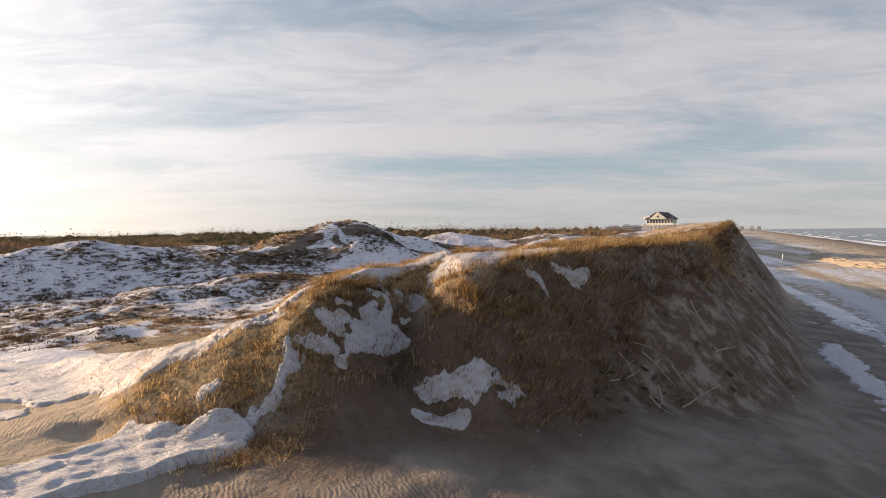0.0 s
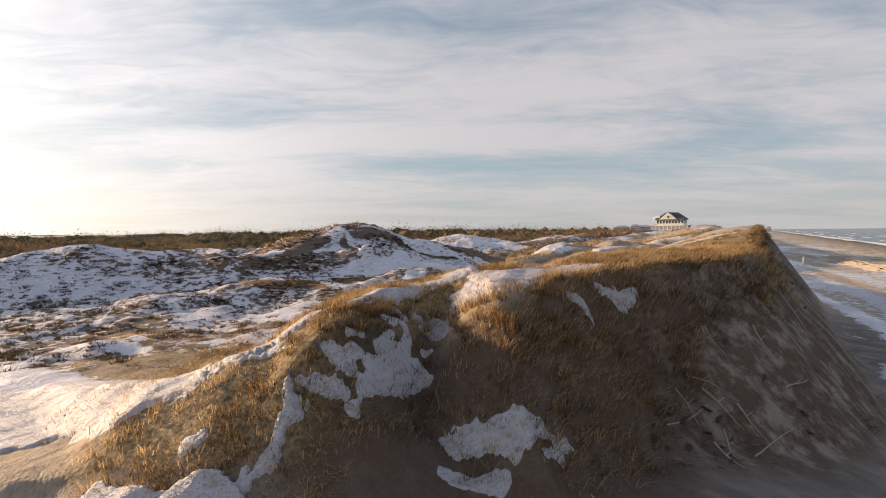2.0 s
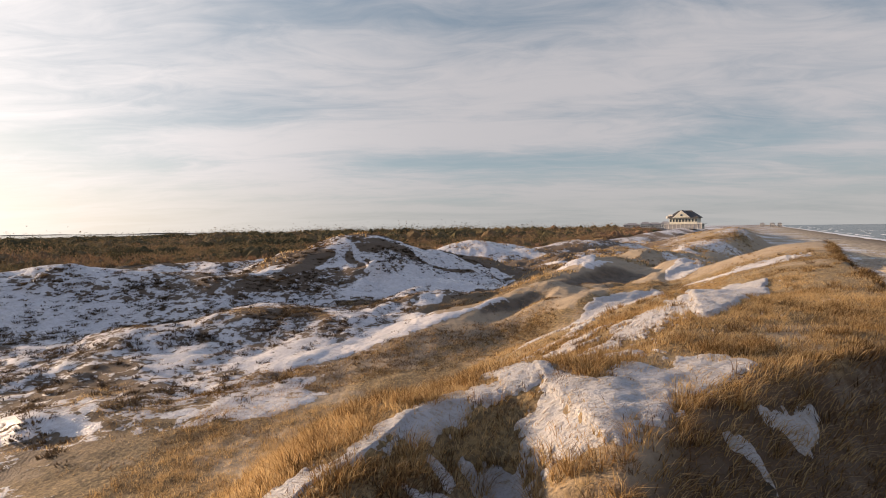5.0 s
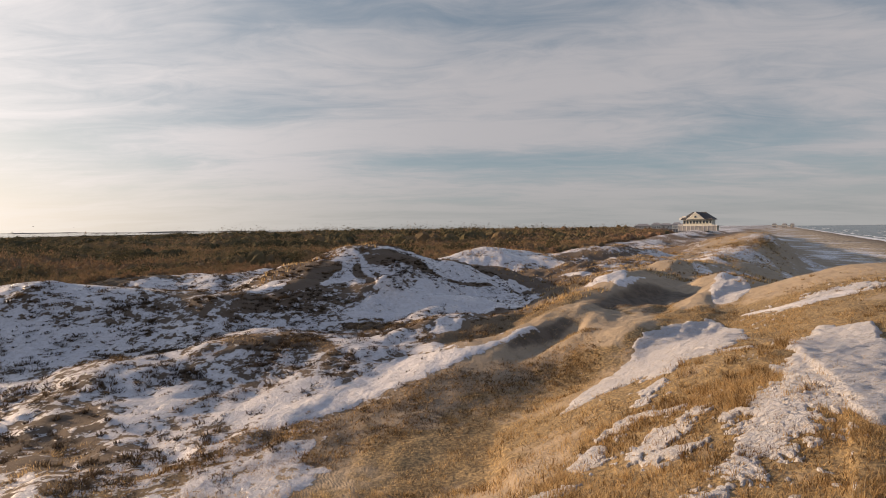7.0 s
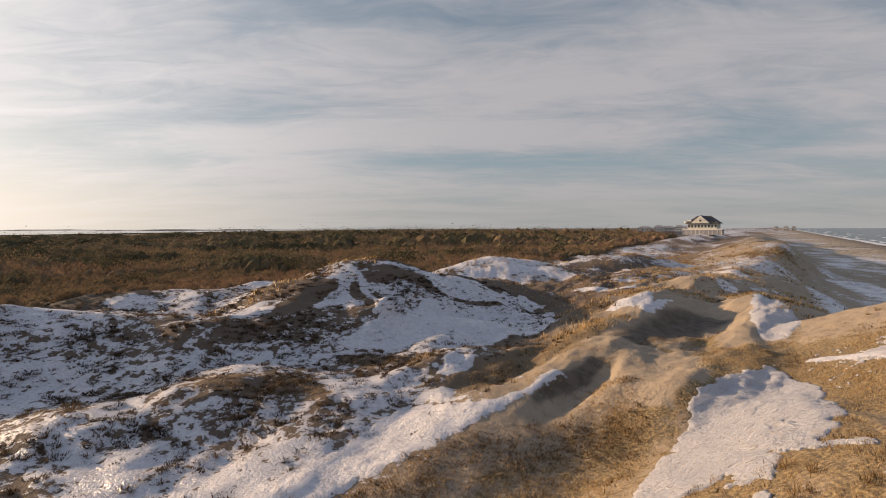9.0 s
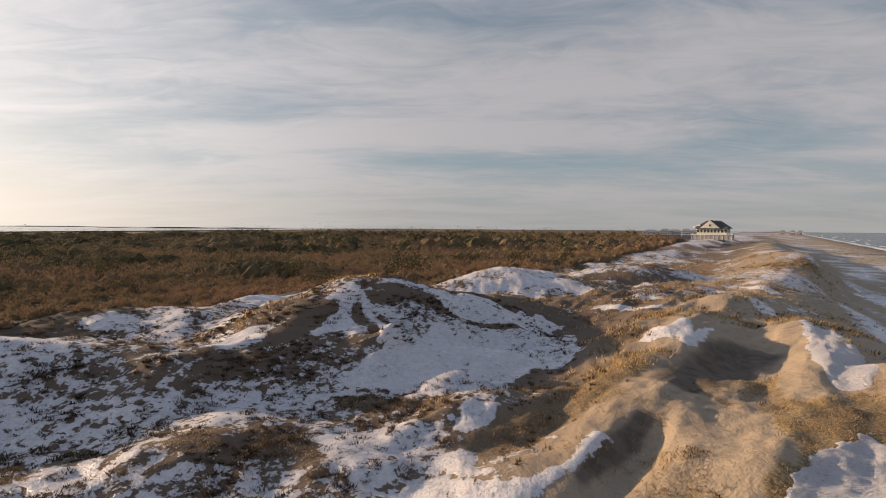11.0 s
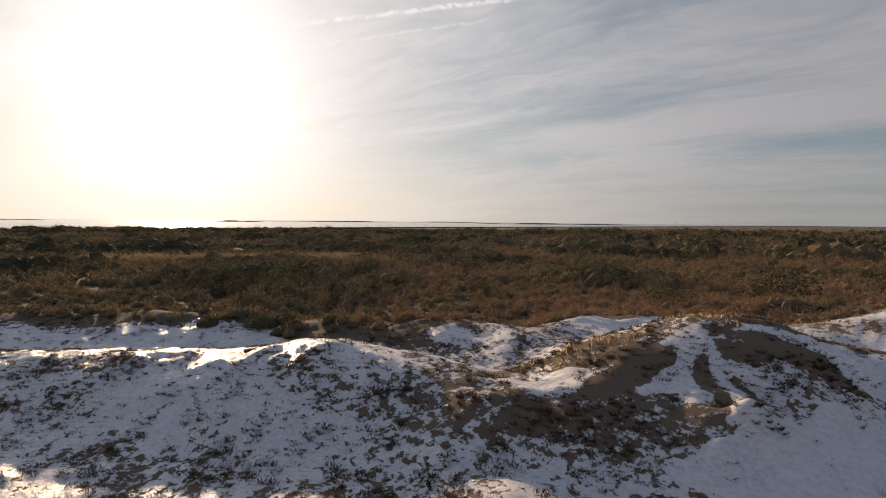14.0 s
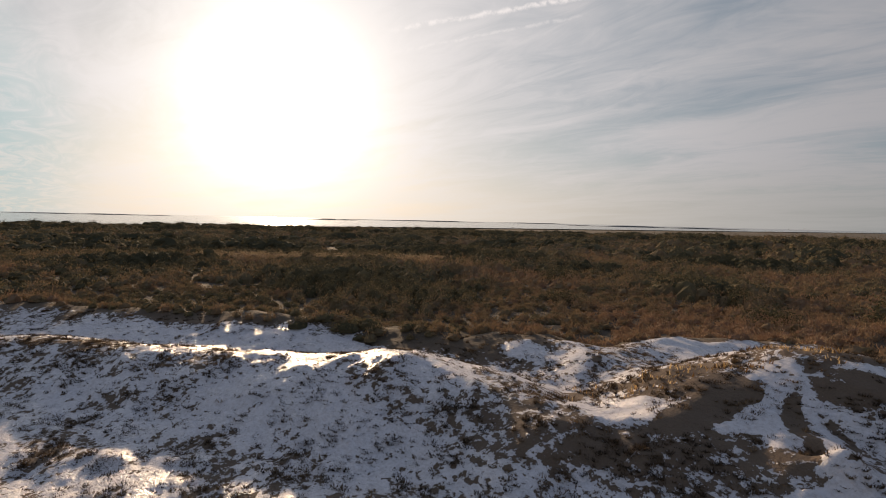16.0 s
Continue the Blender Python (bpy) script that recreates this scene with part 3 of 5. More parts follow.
def grass_cover(x, y, z):
    """How densely dry grass grows, 0 to 1."""
    u, s = shore(x, y)
    n = rough_noise(x, y, 5, 71, 3)
    top = smooth(z, 1.2, 2.6) * smooth(s, 62, 50) * smooth(u, -34, -20) * smooth(u, 1.5, -1.5)
    low = stroke(x, y, [(-15, 31, 6), (-9, 35, 5), (-2, 36, 4), (2, 41, 2.8), (5, 45, 1.6)], 0.3, 3, 72)
    spur = stroke(x, y, [(-9.0, 15.4, 0.8), (-7, 15.4, 1.2), (-5, 15.2, 1.3), (-3, 15.1, 1.1)], 0.3, 1, 73)
    knolls = np.maximum.reduce([stroke(x, y, [(-24.5, 69.2, 0.6), (-23.0, 72.0, 0.7), (-21.0, 74.4, 0.8), (-18.6, 76.0, 0.8)], 0.4, 2, 79), stroke(x, y, [(-19, 79.3, 1.4), (-15, 79.4, 1.4)], 0.3, 2, 80), stroke(x, y, [(-18, 50.5, 1.6), (-10, 50.5, 1.8)], 0.4, 2, 74), stroke(x, y, [(-12.5, 58.5, 1.2), (-6, 57, 1.2)], 0.4, 2, 75)])
    sand = stroke(x, y, [(-4, 51, 1.2), (-1, 54, 1.6), (5, 60, 1.6), (9, 65.5, 1.4)], 0.5, 2, 76) * 0.9
    patchy = 0.7 * smooth(rough_noise(x, y, 7, 77, 3), 0.0, 0.45) * smooth(s, 38, 46) * smooth(u, -40, -34) * smooth(u, -6, -12)
    low = low * 0.8
    front = stroke(x, y, [(-14, 25, 2.6), (-9, 23, 2.2), (-7, 20, 1.2)], 0.3, 2, 78)
    west = 0.6 * smooth(rough_noise(x, y, 6, 84, 3), 0.0, 0.4) * smooth(u, -22, -27) * smooth(u, -62, -48) * smooth(s, 46, 36)
    edges = np.maximum.reduce([0.7 * area(x, y, line, 0.8, 0.8, 2, 85) for line in (ochre_slope, hollow_edge, sand_edge, grass_line)])
    open_sand = np.maximum.reduce([area(x, y, line, 0.5, 0.6, 2, 86) for line in OPEN_SAND])
    plain = 0.35 * smooth(s, 70, 95) * smooth(u, -4, -10)
    g = np.maximum.reduce([0.85 * top, low, spur, knolls, sand, patchy, front, west, edges, plain * (0.6 + n)]) * (1 - 0.92 * open_sand)
    return np.clip(g * (0.75 + 0.6 * n), 0, 1) * (1 - in_woods(x, y))


def make_ground():
    gx = graded(-4600, 4600, [(-60, -12, 0.38), (-12, 13, 0.13), (13, 24, 0.2), (24, 42, 0.4)], 1.07)
    gy = graded(-1500, 4700, [(-2, 9, 0.4), (9, 28, 0.13), (28, 42, 0.22), (42, 100, 0.34)], 1.06)
    x, y = np.meshgrid(gx, gy)
    z = height(x, y)
    snow = snow_cover(x, y)
    grass = grass_cover(x, y, z)
    u, s = shore(x, y)
    dzy, dzx = np.gradient(z, gy, gx)
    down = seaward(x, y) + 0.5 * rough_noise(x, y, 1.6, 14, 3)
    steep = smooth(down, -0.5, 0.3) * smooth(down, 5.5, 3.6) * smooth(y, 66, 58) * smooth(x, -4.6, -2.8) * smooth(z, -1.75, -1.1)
    z = z + 0.08 * smooth(snow, 0.45, 0.75)
    nx, ny = len(gx), len(gy)
    i = np.arange(nx * ny).reshape(ny, nx)
    faces = np.stack([i[:-1, :-1], i[:-1, 1:], i[1:, 1:], i[1:, :-1]], -1).reshape(-1, 4)
    me = mesh_of("ground", np.stack([x, y, z], -1).reshape(-1, 3), faces,
                 (("snow", snow), ("wet", smooth(u, 30, 52)), ("grass", grass), ("steep", steep), ("woods", in_woods(x, y)), ("heath", smooth(u, -22, -34)), ("beach", smooth(u, 6, 16)), ("lee_shade", smooth(np.maximum(stroke(x, y, [(0.3, 47.3, 0.35), (1.8, 49.2, 0.5), (3.3, 51.2, 0.55), (5.2, 53.8, 0.4)], 0.4, 1.2, 81), stroke(x, y, [(9.0, 59.0, 1.6), (13.5, 63, 2.3), (18.5, 68, 2.0)], 0.3, 2, 82)), 0.35, 0.65)), ("mat", smooth(x + 0.8 * rough_noise(x, y, 2.5, 15, 3), 8.5, 4.5)), ("foot_shade", smooth(u, -15, -9) * smooth(u, 14, 6) * smooth(z, 1.0, 0.2) * smooth(s, 64, 48))))
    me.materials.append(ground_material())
    return tagged(new("ground", me), "rolling sand dunes with patchy thin snow and dry grass", "dunes", kind="structure")


def new_material(name):
    m = bpy.data.materials.new(name)
    m.use_nodes = True
    g = Nodes(m.node_tree)
    return m, g, m.node_tree.nodes["Principled BSDF"]


def ground_material():
    m, g, b = new_material("dune_sand_and_snow")
    p = g.node("ShaderNodeNewGeometry").outputs["Position"]
    n1, n2, n3, n4 = g.noise(p, 0.35, 4), g.noise(p, 1.25, 4, 0.62), g.noise(p, 7.0, 4, 0.65), g.noise(p, 40.0, 3, 0.6)
    ripple = g.node("ShaderNodeTexWave", wave_type="BANDS", bands_direction="DIAGONAL")
    g.put(ripple.inputs["Vector"], g.scaled(p, (1, 1, 0.2), 20))
    ripple.inputs["Scale"].default_value, ripple.inputs["Distortion"].default_value = 3.6, 9.0
    ripple.inputs["Detail"].default_value, ripple.inputs["Detail Scale"].default_value = 2.0, 0.6
    sand = g.mix(n1, (0.45, 0.355, 0.245), (0.31, 0.242, 0.168))
    sand = g.mix(g.math("MULTIPLY", g.step(n2, 0.50, 0.66), 0.4), sand, (0.19, 0.142, 0.092))
    sand = g.mix(g.math("MULTIPLY", g.step(n3, 0.35, 0.75), 0.4), sand, (0.22, 0.172, 0.122))
    c, s_ = math.cos(COAST), math.sin(COAST)
    comb = g.node("ShaderNodeCombineXYZ")
    g.put(comb.inputs[0], g.math("MULTIPLY", g.vec("DOT_PRODUCT", p, (c, -s_, 0)), 0.55))
    g.put(comb.inputs[1], g.math("MULTIPLY", g.vec("DOT_PRODUCT", p, (s_, c, 0)), 0.07))
    combed = g.noise(comb.outputs[0], 1.0, 5, 0.6, 0.3)
    sand = g.mix(g.attr("beach"), sand, g.mix(g.step(combed, 0.36, 0.62), (0.50, 0.415, 0.30), (0.24, 0.19, 0.135)))
    n5 = g.noise(p, 3.1, 4, 0.62)
    litter = g.mix(g.step(n3, 0.36, 0.62), g.mix(n5, (0.42, 0.30, 0.145), (0.28, 0.195, 0.095)), (0.14, 0.10, 0.055))
    grassy = g.step(g.math("ADD", g.attr("grass"), g.math("MULTIPLY", g.math("SUBTRACT", n2, 0.5), 0.7)), 0.22, 0.5)
    soil = g.mix(grassy, sand, litter)
    soil = g.mix(g.math("MULTIPLY", g.attr("heath"), g.step(n1, 0.05, 0.3)), soil, g.mix(n3, (0.17, 0.12, 0.08), (0.085, 0.06, 0.042)))
    # dune's shade painted into sand below; root-bound dark face with pale fresh-sand slips above
    soil = g.mix(g.math("MULTIPLY", g.attr("foot_shade"), 0.92), soil, g.mix(g.step(g.noise(p, 0.55, 5, 0.6, 0.8), 0.35, 0.7), (0.115, 0.093, 0.073), (0.235, 0.192, 0.152)))
    # shadow of the ridge lee and the bowl, painted into the sand
    soil = g.mix(g.math("MULTIPLY", g.attr("lee_shade"), 0.85), soil, g.mix(g.step(n2, 0.35, 0.65), (0.05, 0.04, 0.03), (0.13, 0.10, 0.075)))
    fall = g.node("ShaderNodeCombineXYZ")
    g.put(fall.inputs[0], g.vec("DOT_PRODUCT", p, (s_, c, 0)))
    g.put(fall.inputs[1], g.vec("DOT_PRODUCT", p, (0.38 * c, -0.38 * s_, -0.3)))
    slip = g.noise(fall.outputs[0], 1.5, 6, 0.72)
    fresh = g.math("MULTIPLY", g.step(slip, 0.46, 0.62), g.math("SUBTRACT", 1.0, g.math("MULTIPLY", g.attr("mat"), 0.85)))
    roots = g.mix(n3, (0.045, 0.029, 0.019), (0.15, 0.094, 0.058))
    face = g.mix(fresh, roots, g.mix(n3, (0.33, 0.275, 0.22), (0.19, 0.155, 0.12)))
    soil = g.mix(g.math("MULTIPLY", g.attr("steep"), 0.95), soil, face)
    soil = g.mix(g.attr("wet"), soil, (0.13, 0.105, 0.08))
    soil = g.mix(g.attr("woods"), soil, g.mix(n2, (0.10, 0.075, 0.045), (0.055, 0.04, 0.025)))
    spots = g.math("ADD", g.math("MULTIPLY", g.math("SUBTRACT", n2, 0.5), 0.95), g.math("ADD", g.math("MULTIPLY", g.math("SUBTRACT", n5, 0.5), 0.6), g.math("MULTIPLY", g.math("SUBTRACT", n3, 0.5), 0.2)))
    cover = g.math("ADD", g.attr("snow"), g.math("ADD", spots, g.math("MULTIPLY", g.attr("beach"), g.math("MULTIPLY", g.math("SUBTRACT", combed, 0.5), 0.9))))
    white = g.step(cover, 0.47, 0.53)
    colour = g.mix(white, soil, g.mix(g.step(g.math("ADD", g.math("MULTIPLY", n5, 0.5), g.math("MULTIPLY", n4, 0.5)), 0.44, 0.68), (0.63, 0.615, 0.625), (0.42, 0.39, 0.38)))
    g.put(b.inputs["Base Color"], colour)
    g.put(b.inputs["Roughness"], g.math("SUBTRACT", 0.95, g.math("MULTIPLY", white, g.math("ADD", 0.35, g.math("MULTIPLY", g.step(n1, 0.40, 0.58), 0.34)))))
    bare = g.math("MULTIPLY", g.math("SUBTRACT", 1.0, white), g.math("MULTIPLY", g.math("SUBTRACT", 1.0, g.math("MAXIMUM", grassy, g.math("MULTIPLY", g.attr("steep"), 3.0), clamp=True)), g.step(n1, 0.42, 0.6)))
    bump = g.node("ShaderNodeBump")
    bump.inputs["Strength"].default_value, bump.inputs["Distance"].default_value = 0.85, 0.18
    relief = g.math("ADD", g.math("ADD", g.math("MULTIPLY", n2, 0.7), g.math("MULTIPLY", n5, 0.7)), g.math("ADD", g.math("MULTIPLY", n3, 0.4), g.math("MULTIPLY", white, 0.35)))
    relief = g.math("ADD", relief, g.math("ADD", g.math("MULTIPLY", n4, 0.08), g.math("MULTIPLY", g.math("MULTIPLY", ripple.outputs["Fac"], bare), 0.10)))
    g.put(bump.inputs["Height"], relief)
    g.put(b.inputs["Normal"], bump.outputs[0])
    return m


def snow_material():
    m, g, b = new_material("wind_packed_snow")
    p = g.node("ShaderNodeNewGeometry").outputs["Position"]
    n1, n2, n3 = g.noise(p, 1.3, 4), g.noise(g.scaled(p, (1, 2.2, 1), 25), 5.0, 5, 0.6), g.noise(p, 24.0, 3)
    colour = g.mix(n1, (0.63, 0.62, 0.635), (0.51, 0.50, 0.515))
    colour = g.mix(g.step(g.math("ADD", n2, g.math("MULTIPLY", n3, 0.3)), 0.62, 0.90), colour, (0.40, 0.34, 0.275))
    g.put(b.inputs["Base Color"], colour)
    b.inputs["Roughness"].default_value = 0.6
    b.inputs["Subsurface Weight"].default_value = 0.0
    bump = g.node("ShaderNodeBump")
    bump.inputs["Strength"].default_value, bump.inputs["Distance"].default_value = 1.0, 0.2
    g.put(bump.inputs["Height"], g.math("ADD", n2, g.math("MULTIPLY", n3, 0.25)))
    g.put(b.inputs["Normal"], bump.outputs[0])
    return m


ground = make_ground()
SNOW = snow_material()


def islands(cell):
    """Number the connected groups of true cells."""
    mark = np.full(cell.shape, -1)
    count = 0
    for a, b in zip(*np.nonzero(cell)):
        if mark[a, b] < 0:
            mark[a, b] = count
            todo = [(a, b)]
            while todo:
                p, q = todo.pop()
                for m, n in ((p - 1, q), (p + 1, q), (p, q - 1), (p, q + 1), (p - 1, q - 1), (p + 1, q + 1), (p - 1, q + 1), (p + 1, q - 1)):
                    if 0 <= m < cell.shape[0] and 0 <= n < cell.shape[1] and cell[m, n] and mark[m, n] < 0:
                        mark[m, n] = count
                        todo.append((m, n))
            count += 1
    return mark


DRIFTS = []


def lying(x, y, line, wobble, size, seed):
    """The cover of one stretch of a drift: a line of (x, y, half width), or a closed outline of (x, y)."""
    if len(line[0]) == 3:
        return stroke(x, y, line, wobble, size, seed)
    return area(x, y, line, 0.35, 0.5 * wobble, size, seed)


def snow_patch(lines, label, step=0.05, thick=0.06, seed=1, wobble=0.6, size=0.9, ragged=0.8):
    """A drift of lying snow, along lines or within outlines: a sheet that sinks into the ground at its uneven edge."""
    DRIFTS.extend(lines)
    pts = np.array([p[:2] for line in lines for p in line])
    wide = max([2.2 * p[2] for line in lines for p in line if len(p) == 3] + [0.5]) + 0.3
    gx = np.arange(pts[:, 0].min() - wide, pts[:, 0].max() + wide, step)
    gy = np.arange(pts[:, 1].min() - wide, pts[:, 1].max() + wide, step)
    x, y = np.meshgrid(gx, gy)
    m = np.maximum.reduce([lying(x, y, line, wobble, size, seed) for line in lines]) + ragged * (0.40 * rough_noise(x, y, 0.8, seed + 5, 3) + 0.34 * rough_noise(x, y, 0.26, seed + 6, 3) + (0.22 * soft_noise(x, y, 0.11, seed + 7) if step < 0.07 else 0))
    z = height(x, y) - 0.10 + (0.10 + thick) * smooth(m, 0.36, 0.58) + 0.03 * rough_noise(x, y, 0.5, seed + 9, 2) + 0.045 * rough_noise(0.86 * x + 0.5 * y, 2.6 * (0.86 * y - 0.5 * x), 0.9, seed + 10, 2)
    keep = m > 0.3
    cell = keep[:-1, :-1] | keep[:-1, 1:] | keep[1:, 1:] | keep[1:, :-1]
    i = np.arange(x.size).reshape(x.shape)
    quads = np.stack([i[:-1, :-1], i[:-1, 1:], i[1:, 1:], i[1:, :-1]], -1)
    points = np.stack([x, y, z], -1).reshape(-1, 3)
    island = islands(cell)
    sizes = np.bincount(island[cell])
    order = [k for k in np.argsort(-sizes) if sizes[k] > 12]
    ob, centre = None, None
    for k in order:
        used, faces = np.unique(quads[island == k], return_inverse=True)
        verts = points[used]
        if ob is None:
            centre = np.array([*pts[:, :2].mean(0), verts[:, 2].min()])
        me = mesh_of("snow_patch", verts - centre, faces.reshape(-1, 4))
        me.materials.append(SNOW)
        if ob is None:
            ob = new("snow_patch", me)
            ob.location = centre
        else:
            new("snow_fleck", me).parent = ob
    return tagged(ob, label, "snow", "drifts of snow on the dunes")


snow_patch([[(-2.62, 16.1), (-2.1, 16.55), (-1.42, 17.2), (-1.2, 17.12), (-1.0, 17.05), (-1.19, 16.9), (-1.52, 16.58), (-2.02, 15.85), (-2.45, 15.4), (-2.75, 15.22), (-2.86, 15.35), (-2.84, 15.6), (-2.7, 15.66), (-2.59, 15.82), (-2.72, 15.9)],
            [(-3.05, 14.96), (-2.72, 15.16), (-2.69, 14.84), (-2.88, 14.78), (-3.08, 14.84)]], "smooth snow drift lying in a gully of the dune face", seed=3, ragged=0.22, wobble=0.2, thick=0.13, step=0.04)
snow_patch([[(-4.27, 15.28, 0.11), (-3.85, 15.28, 0.17), (-3.47, 15.15, 0.17), (-3.1, 15.15, 0.16)], [(-3.85, 15.99, 0.10), (-3.49, 15.78, 0.13), (-3.23, 15.71, 0.13), (-2.97, 15.6, 0.12)], [(-3.19, 16.29, 0.10), (-2.85, 16.41, 0.12)], [(-3.09, 15.93, 0.1), (-2.79, 16.01, 0.1)]],
           "ragged snow caught in the grass beside a gully", seed=5, ragged=0.7, wobble=0.4, step=0.04)
snow_patch([[(-2.59, 17.64, 0.10), (-2.3, 17.33, 0.14), (-1.91, 17.66, 0.13), (-1.68, 17.5, 0.09), (-1.76, 17.06, 0.14), (-2.1, 16.75, 0.17)], [(-2.15, 17.12, 0.11), (-2.3, 16.7, 0.17), (-2.46, 16.45, 0.15)], [(-2.19, 18.66, 0.12), (-1.94, 18.39, 0.14), (-1.9, 18.0, 0.1)], [(-1.31, 17.51, 0.06), (-1.03, 17.68, 0.08)]],
           "broken snow on the upper slope of a gully", seed=6, ragged=0.7, wobble=0.4, step=0.04)
snow_patch([[(-1.5, 19.1), (-1.0, 19.3), (-0.4, 18.9), (-0.45, 18.0), (-0.7, 17.9), (-1.1, 18.5)]], "small white snow patch at the head of the gully", seed=4, ragged=0.5)
snow_patch([[(-0.8, 15.4), (0.2, 15.4), (0.3, 15.1), (1.2, 15.0), (1.4, 14.8), (2.3, 15.2), (3.1, 15.2), (2.2, 14.6), (1.7, 14.3), (1.8, 14.6), (1.0, 14.4), (-0.1, 14.8)], [(0.2, 14.95, 0.22), (1.6, 14.75, 0.22)], [(-0.7, 14.6, 0.14), (0.0, 14.3, 0.14), (0.7, 14.1, 0.18)]],
           "ragged snow patch on shaded sand below the dune", seed=6, ragged=0.42, thick=0.04)
snow_patch([[(3.2, 18.45, 0.10), (3.55, 18.45, 0.15), (3.8, 18.3, 0.12)]], "small snow patch clinging to the grassy face", seed=7, ragged=0.6)
snow_patch([[(4.3, 19.35, 0.09), (4.8, 19.55, 0.13), (5.2, 19.7, 0.2), (5.8, 20.15, 0.11)]], "snow patch clinging to the brow of the dune", seed=8, ragged=0.6)
snow_patch([[(-4.51, 15.37, 0.07), (-4.46, 15.08, 0.12), (-4.31, 14.87, 0.2), (-4.28, 14.66, 0.22), (-4.42, 14.45, 0.2), (-4.6, 14.0, 0.19), (-5.3, 13.5, 0.2)]], "narrow ribbon of snow down a grassy gully", seed=9, thick=0.12, ragged=1.0)
snow_patch([[(-12.5, 9.9), (-9.6, 12.2), (-8.6, 13.4), (-8.6, 14.1), (-8.0, 14.0), (-6.6, 13.6), (-5.7, 13.8), (-4.8, 13.4), (-4.8, 12.9), (-5.4, 12.5), (-6.4, 12.0), (-8.0, 11.0), (-10.5, 9.2)]], "thick smooth snow bank along the foot of the dune", seed=10, thick=0.26, ragged=0.22, size=1.6, wobble=0.4)
snow_patch([[(-7.0, 16.2), (-8.9, 16.0), (-9.2, 15.8), (-11.5, 16.9), (-13.0, 16.7), (-16.0, 17.4), (-22.0, 18.5), (-27.0, 21.0), (-22.0, 24.0), (-17.0, 23.0), (-13.0, 21.2), (-11.0, 19.8), (-9.0, 18.4), (-7.5, 17.4)]], "broad wind-packed snow sheet over the low dune spur", seed=12, step=0.09, thick=0.10, size=1.5, ragged=0.55)
snow_patch([[(-7.7, 16.2, 0.36), (-8.3, 16.5, 0.32)]], "rounded snow lobe on the grassy spur", seed=13)
snow_patch([[(-8.4, 17.2, 0.6), (-6.7, 16.9, 0.5), (-5.3, 17.0, 0.42), (-4.5, 17.3, 0.36), (-3.7, 18.2, 0.34), (-2.7, 19.4, 0.34), (-1.5, 20.6, 0.36), (-0.1, 20.9, 0.3)]], "thin line of snow along the dune crest", seed=14, ragged=0.75, thick=0.05)
snow_patch([[(-6.72, 14.6, 0.16), (-6.4, 14.6, 0.16)]], "tiny snow patch in the grass", seed=15)
snow_patch([[(-14.6, 15.8, 0.4), (-13.0, 15.5, 0.45)]], "flat snow patch on rippled sand", seed=16, thick=0.05)
snow_patch([[(-0.5, 19.1), (-0.2, 19.8), (0.3, 20.2), (-0.4, 20.9), (-1.0, 21.8), (0.2, 21.8), (0.8, 20.8), (1.4, 20.3), (1.7, 21.0), (2.5, 21.8), (3.2, 21.4), (4.9, 21.9), (4.8, 20.8), (3.9, 20.0), (3.0, 19.3), (1.9, 18.6), (1.0, 18.0), (0.3, 18.1), (0.0, 18.5)]], "sunlit snow field across the dune crest", seed=17, ragged=0.9)
snow_patch([[(5.9, 25.6), (7.2, 30.5), (10.5, 35.5), (14.5, 40.0), (15.6, 38.2), (13.0, 33.8), (9.5, 29.5), (6.8, 25.9)]], "snow strip on the grassy dune top", seed=18, ragged=0.8, step=0.1, thick=0.14)
snow_patch([[(7.7, 45.2), (9.8, 47.3), (14.1, 50.1), (13.9, 45.9), (11.1, 40.0), (7.7, 36.6), (6.7, 37.6), (4.6, 36.6), (1.2, 35.6), (3.0, 39.0), (6.2, 42.8)]], "large grainy snow field on the inland side of the dune", seed=19, ragged=0.6, step=0.11)
snow_patch([[(7.2, 37.2, 0.3), (8.9, 36.3, 0.38)]], "snow strip among dry grass", seed=20, ragged=1.0)
snow_patch([[(3.5, 32.8, 0.25), (4.8, 34.3, 0.32)]], "snow strip among dry grass", seed=21, ragged=1.0)
snow_patch([[(1.5, 30.5, 0.3), (2.7, 31.2, 0.3)]], "snow strip among dry grass", seed=22, ragged=1.0)
for seed, lines in enumerate(([[(2.2, 30.7, 0.26), (2.7, 31.3, 0.26), (3.6, 30.6, 0.3)]], [[(1.9, 28.0, 0.5), (2.9, 28.7, 0.5), (3.7, 29.3, 0.45)], [(2.1, 27.3, 0.4), (2.9, 27.2, 0.3)]],
                              [[(1.0, 29.6, 0.25), (0.45, 28.5, 0.3)]], [[(3.8, 27.6, 0.26), (4.2, 28.2, 0.3), (4.6, 28.2, 0.2)]], [[(7.8, 31.3, 0.35), (8.6, 31.5, 0.3)]],
                              [[(16.5, 46.8, 0.5), (20, 48.5, 0.8), (23, 48.4, 1.0)]], [[(13.6, 38.4, 0.4), (14.4, 37.9, 0.4)]]), 40):
    snow_patch(lines, "ragged snow patch with grass poking through", seed=seed, ragged=1.2)
snow_patch([[(3.3, 25.5, 0.4), (4.5, 26.4, 0.75), (5.5, 27.6, 0.6), (6.3, 27.3, 0.7), (7.3, 29.0, 0.6)]], "broad thin snow patch on the grassy dune top", seed=50, ragged=1.2)
snow_patch([[(-3.8, 24.8, 0.5), (-2.4, 25.4, 0.55), (-1.3, 26.4, 0.45), (-0.4, 27.1, 0.3)]], "grainy snow strip on the inland slope of the dune", seed=52, ragged=1.0)
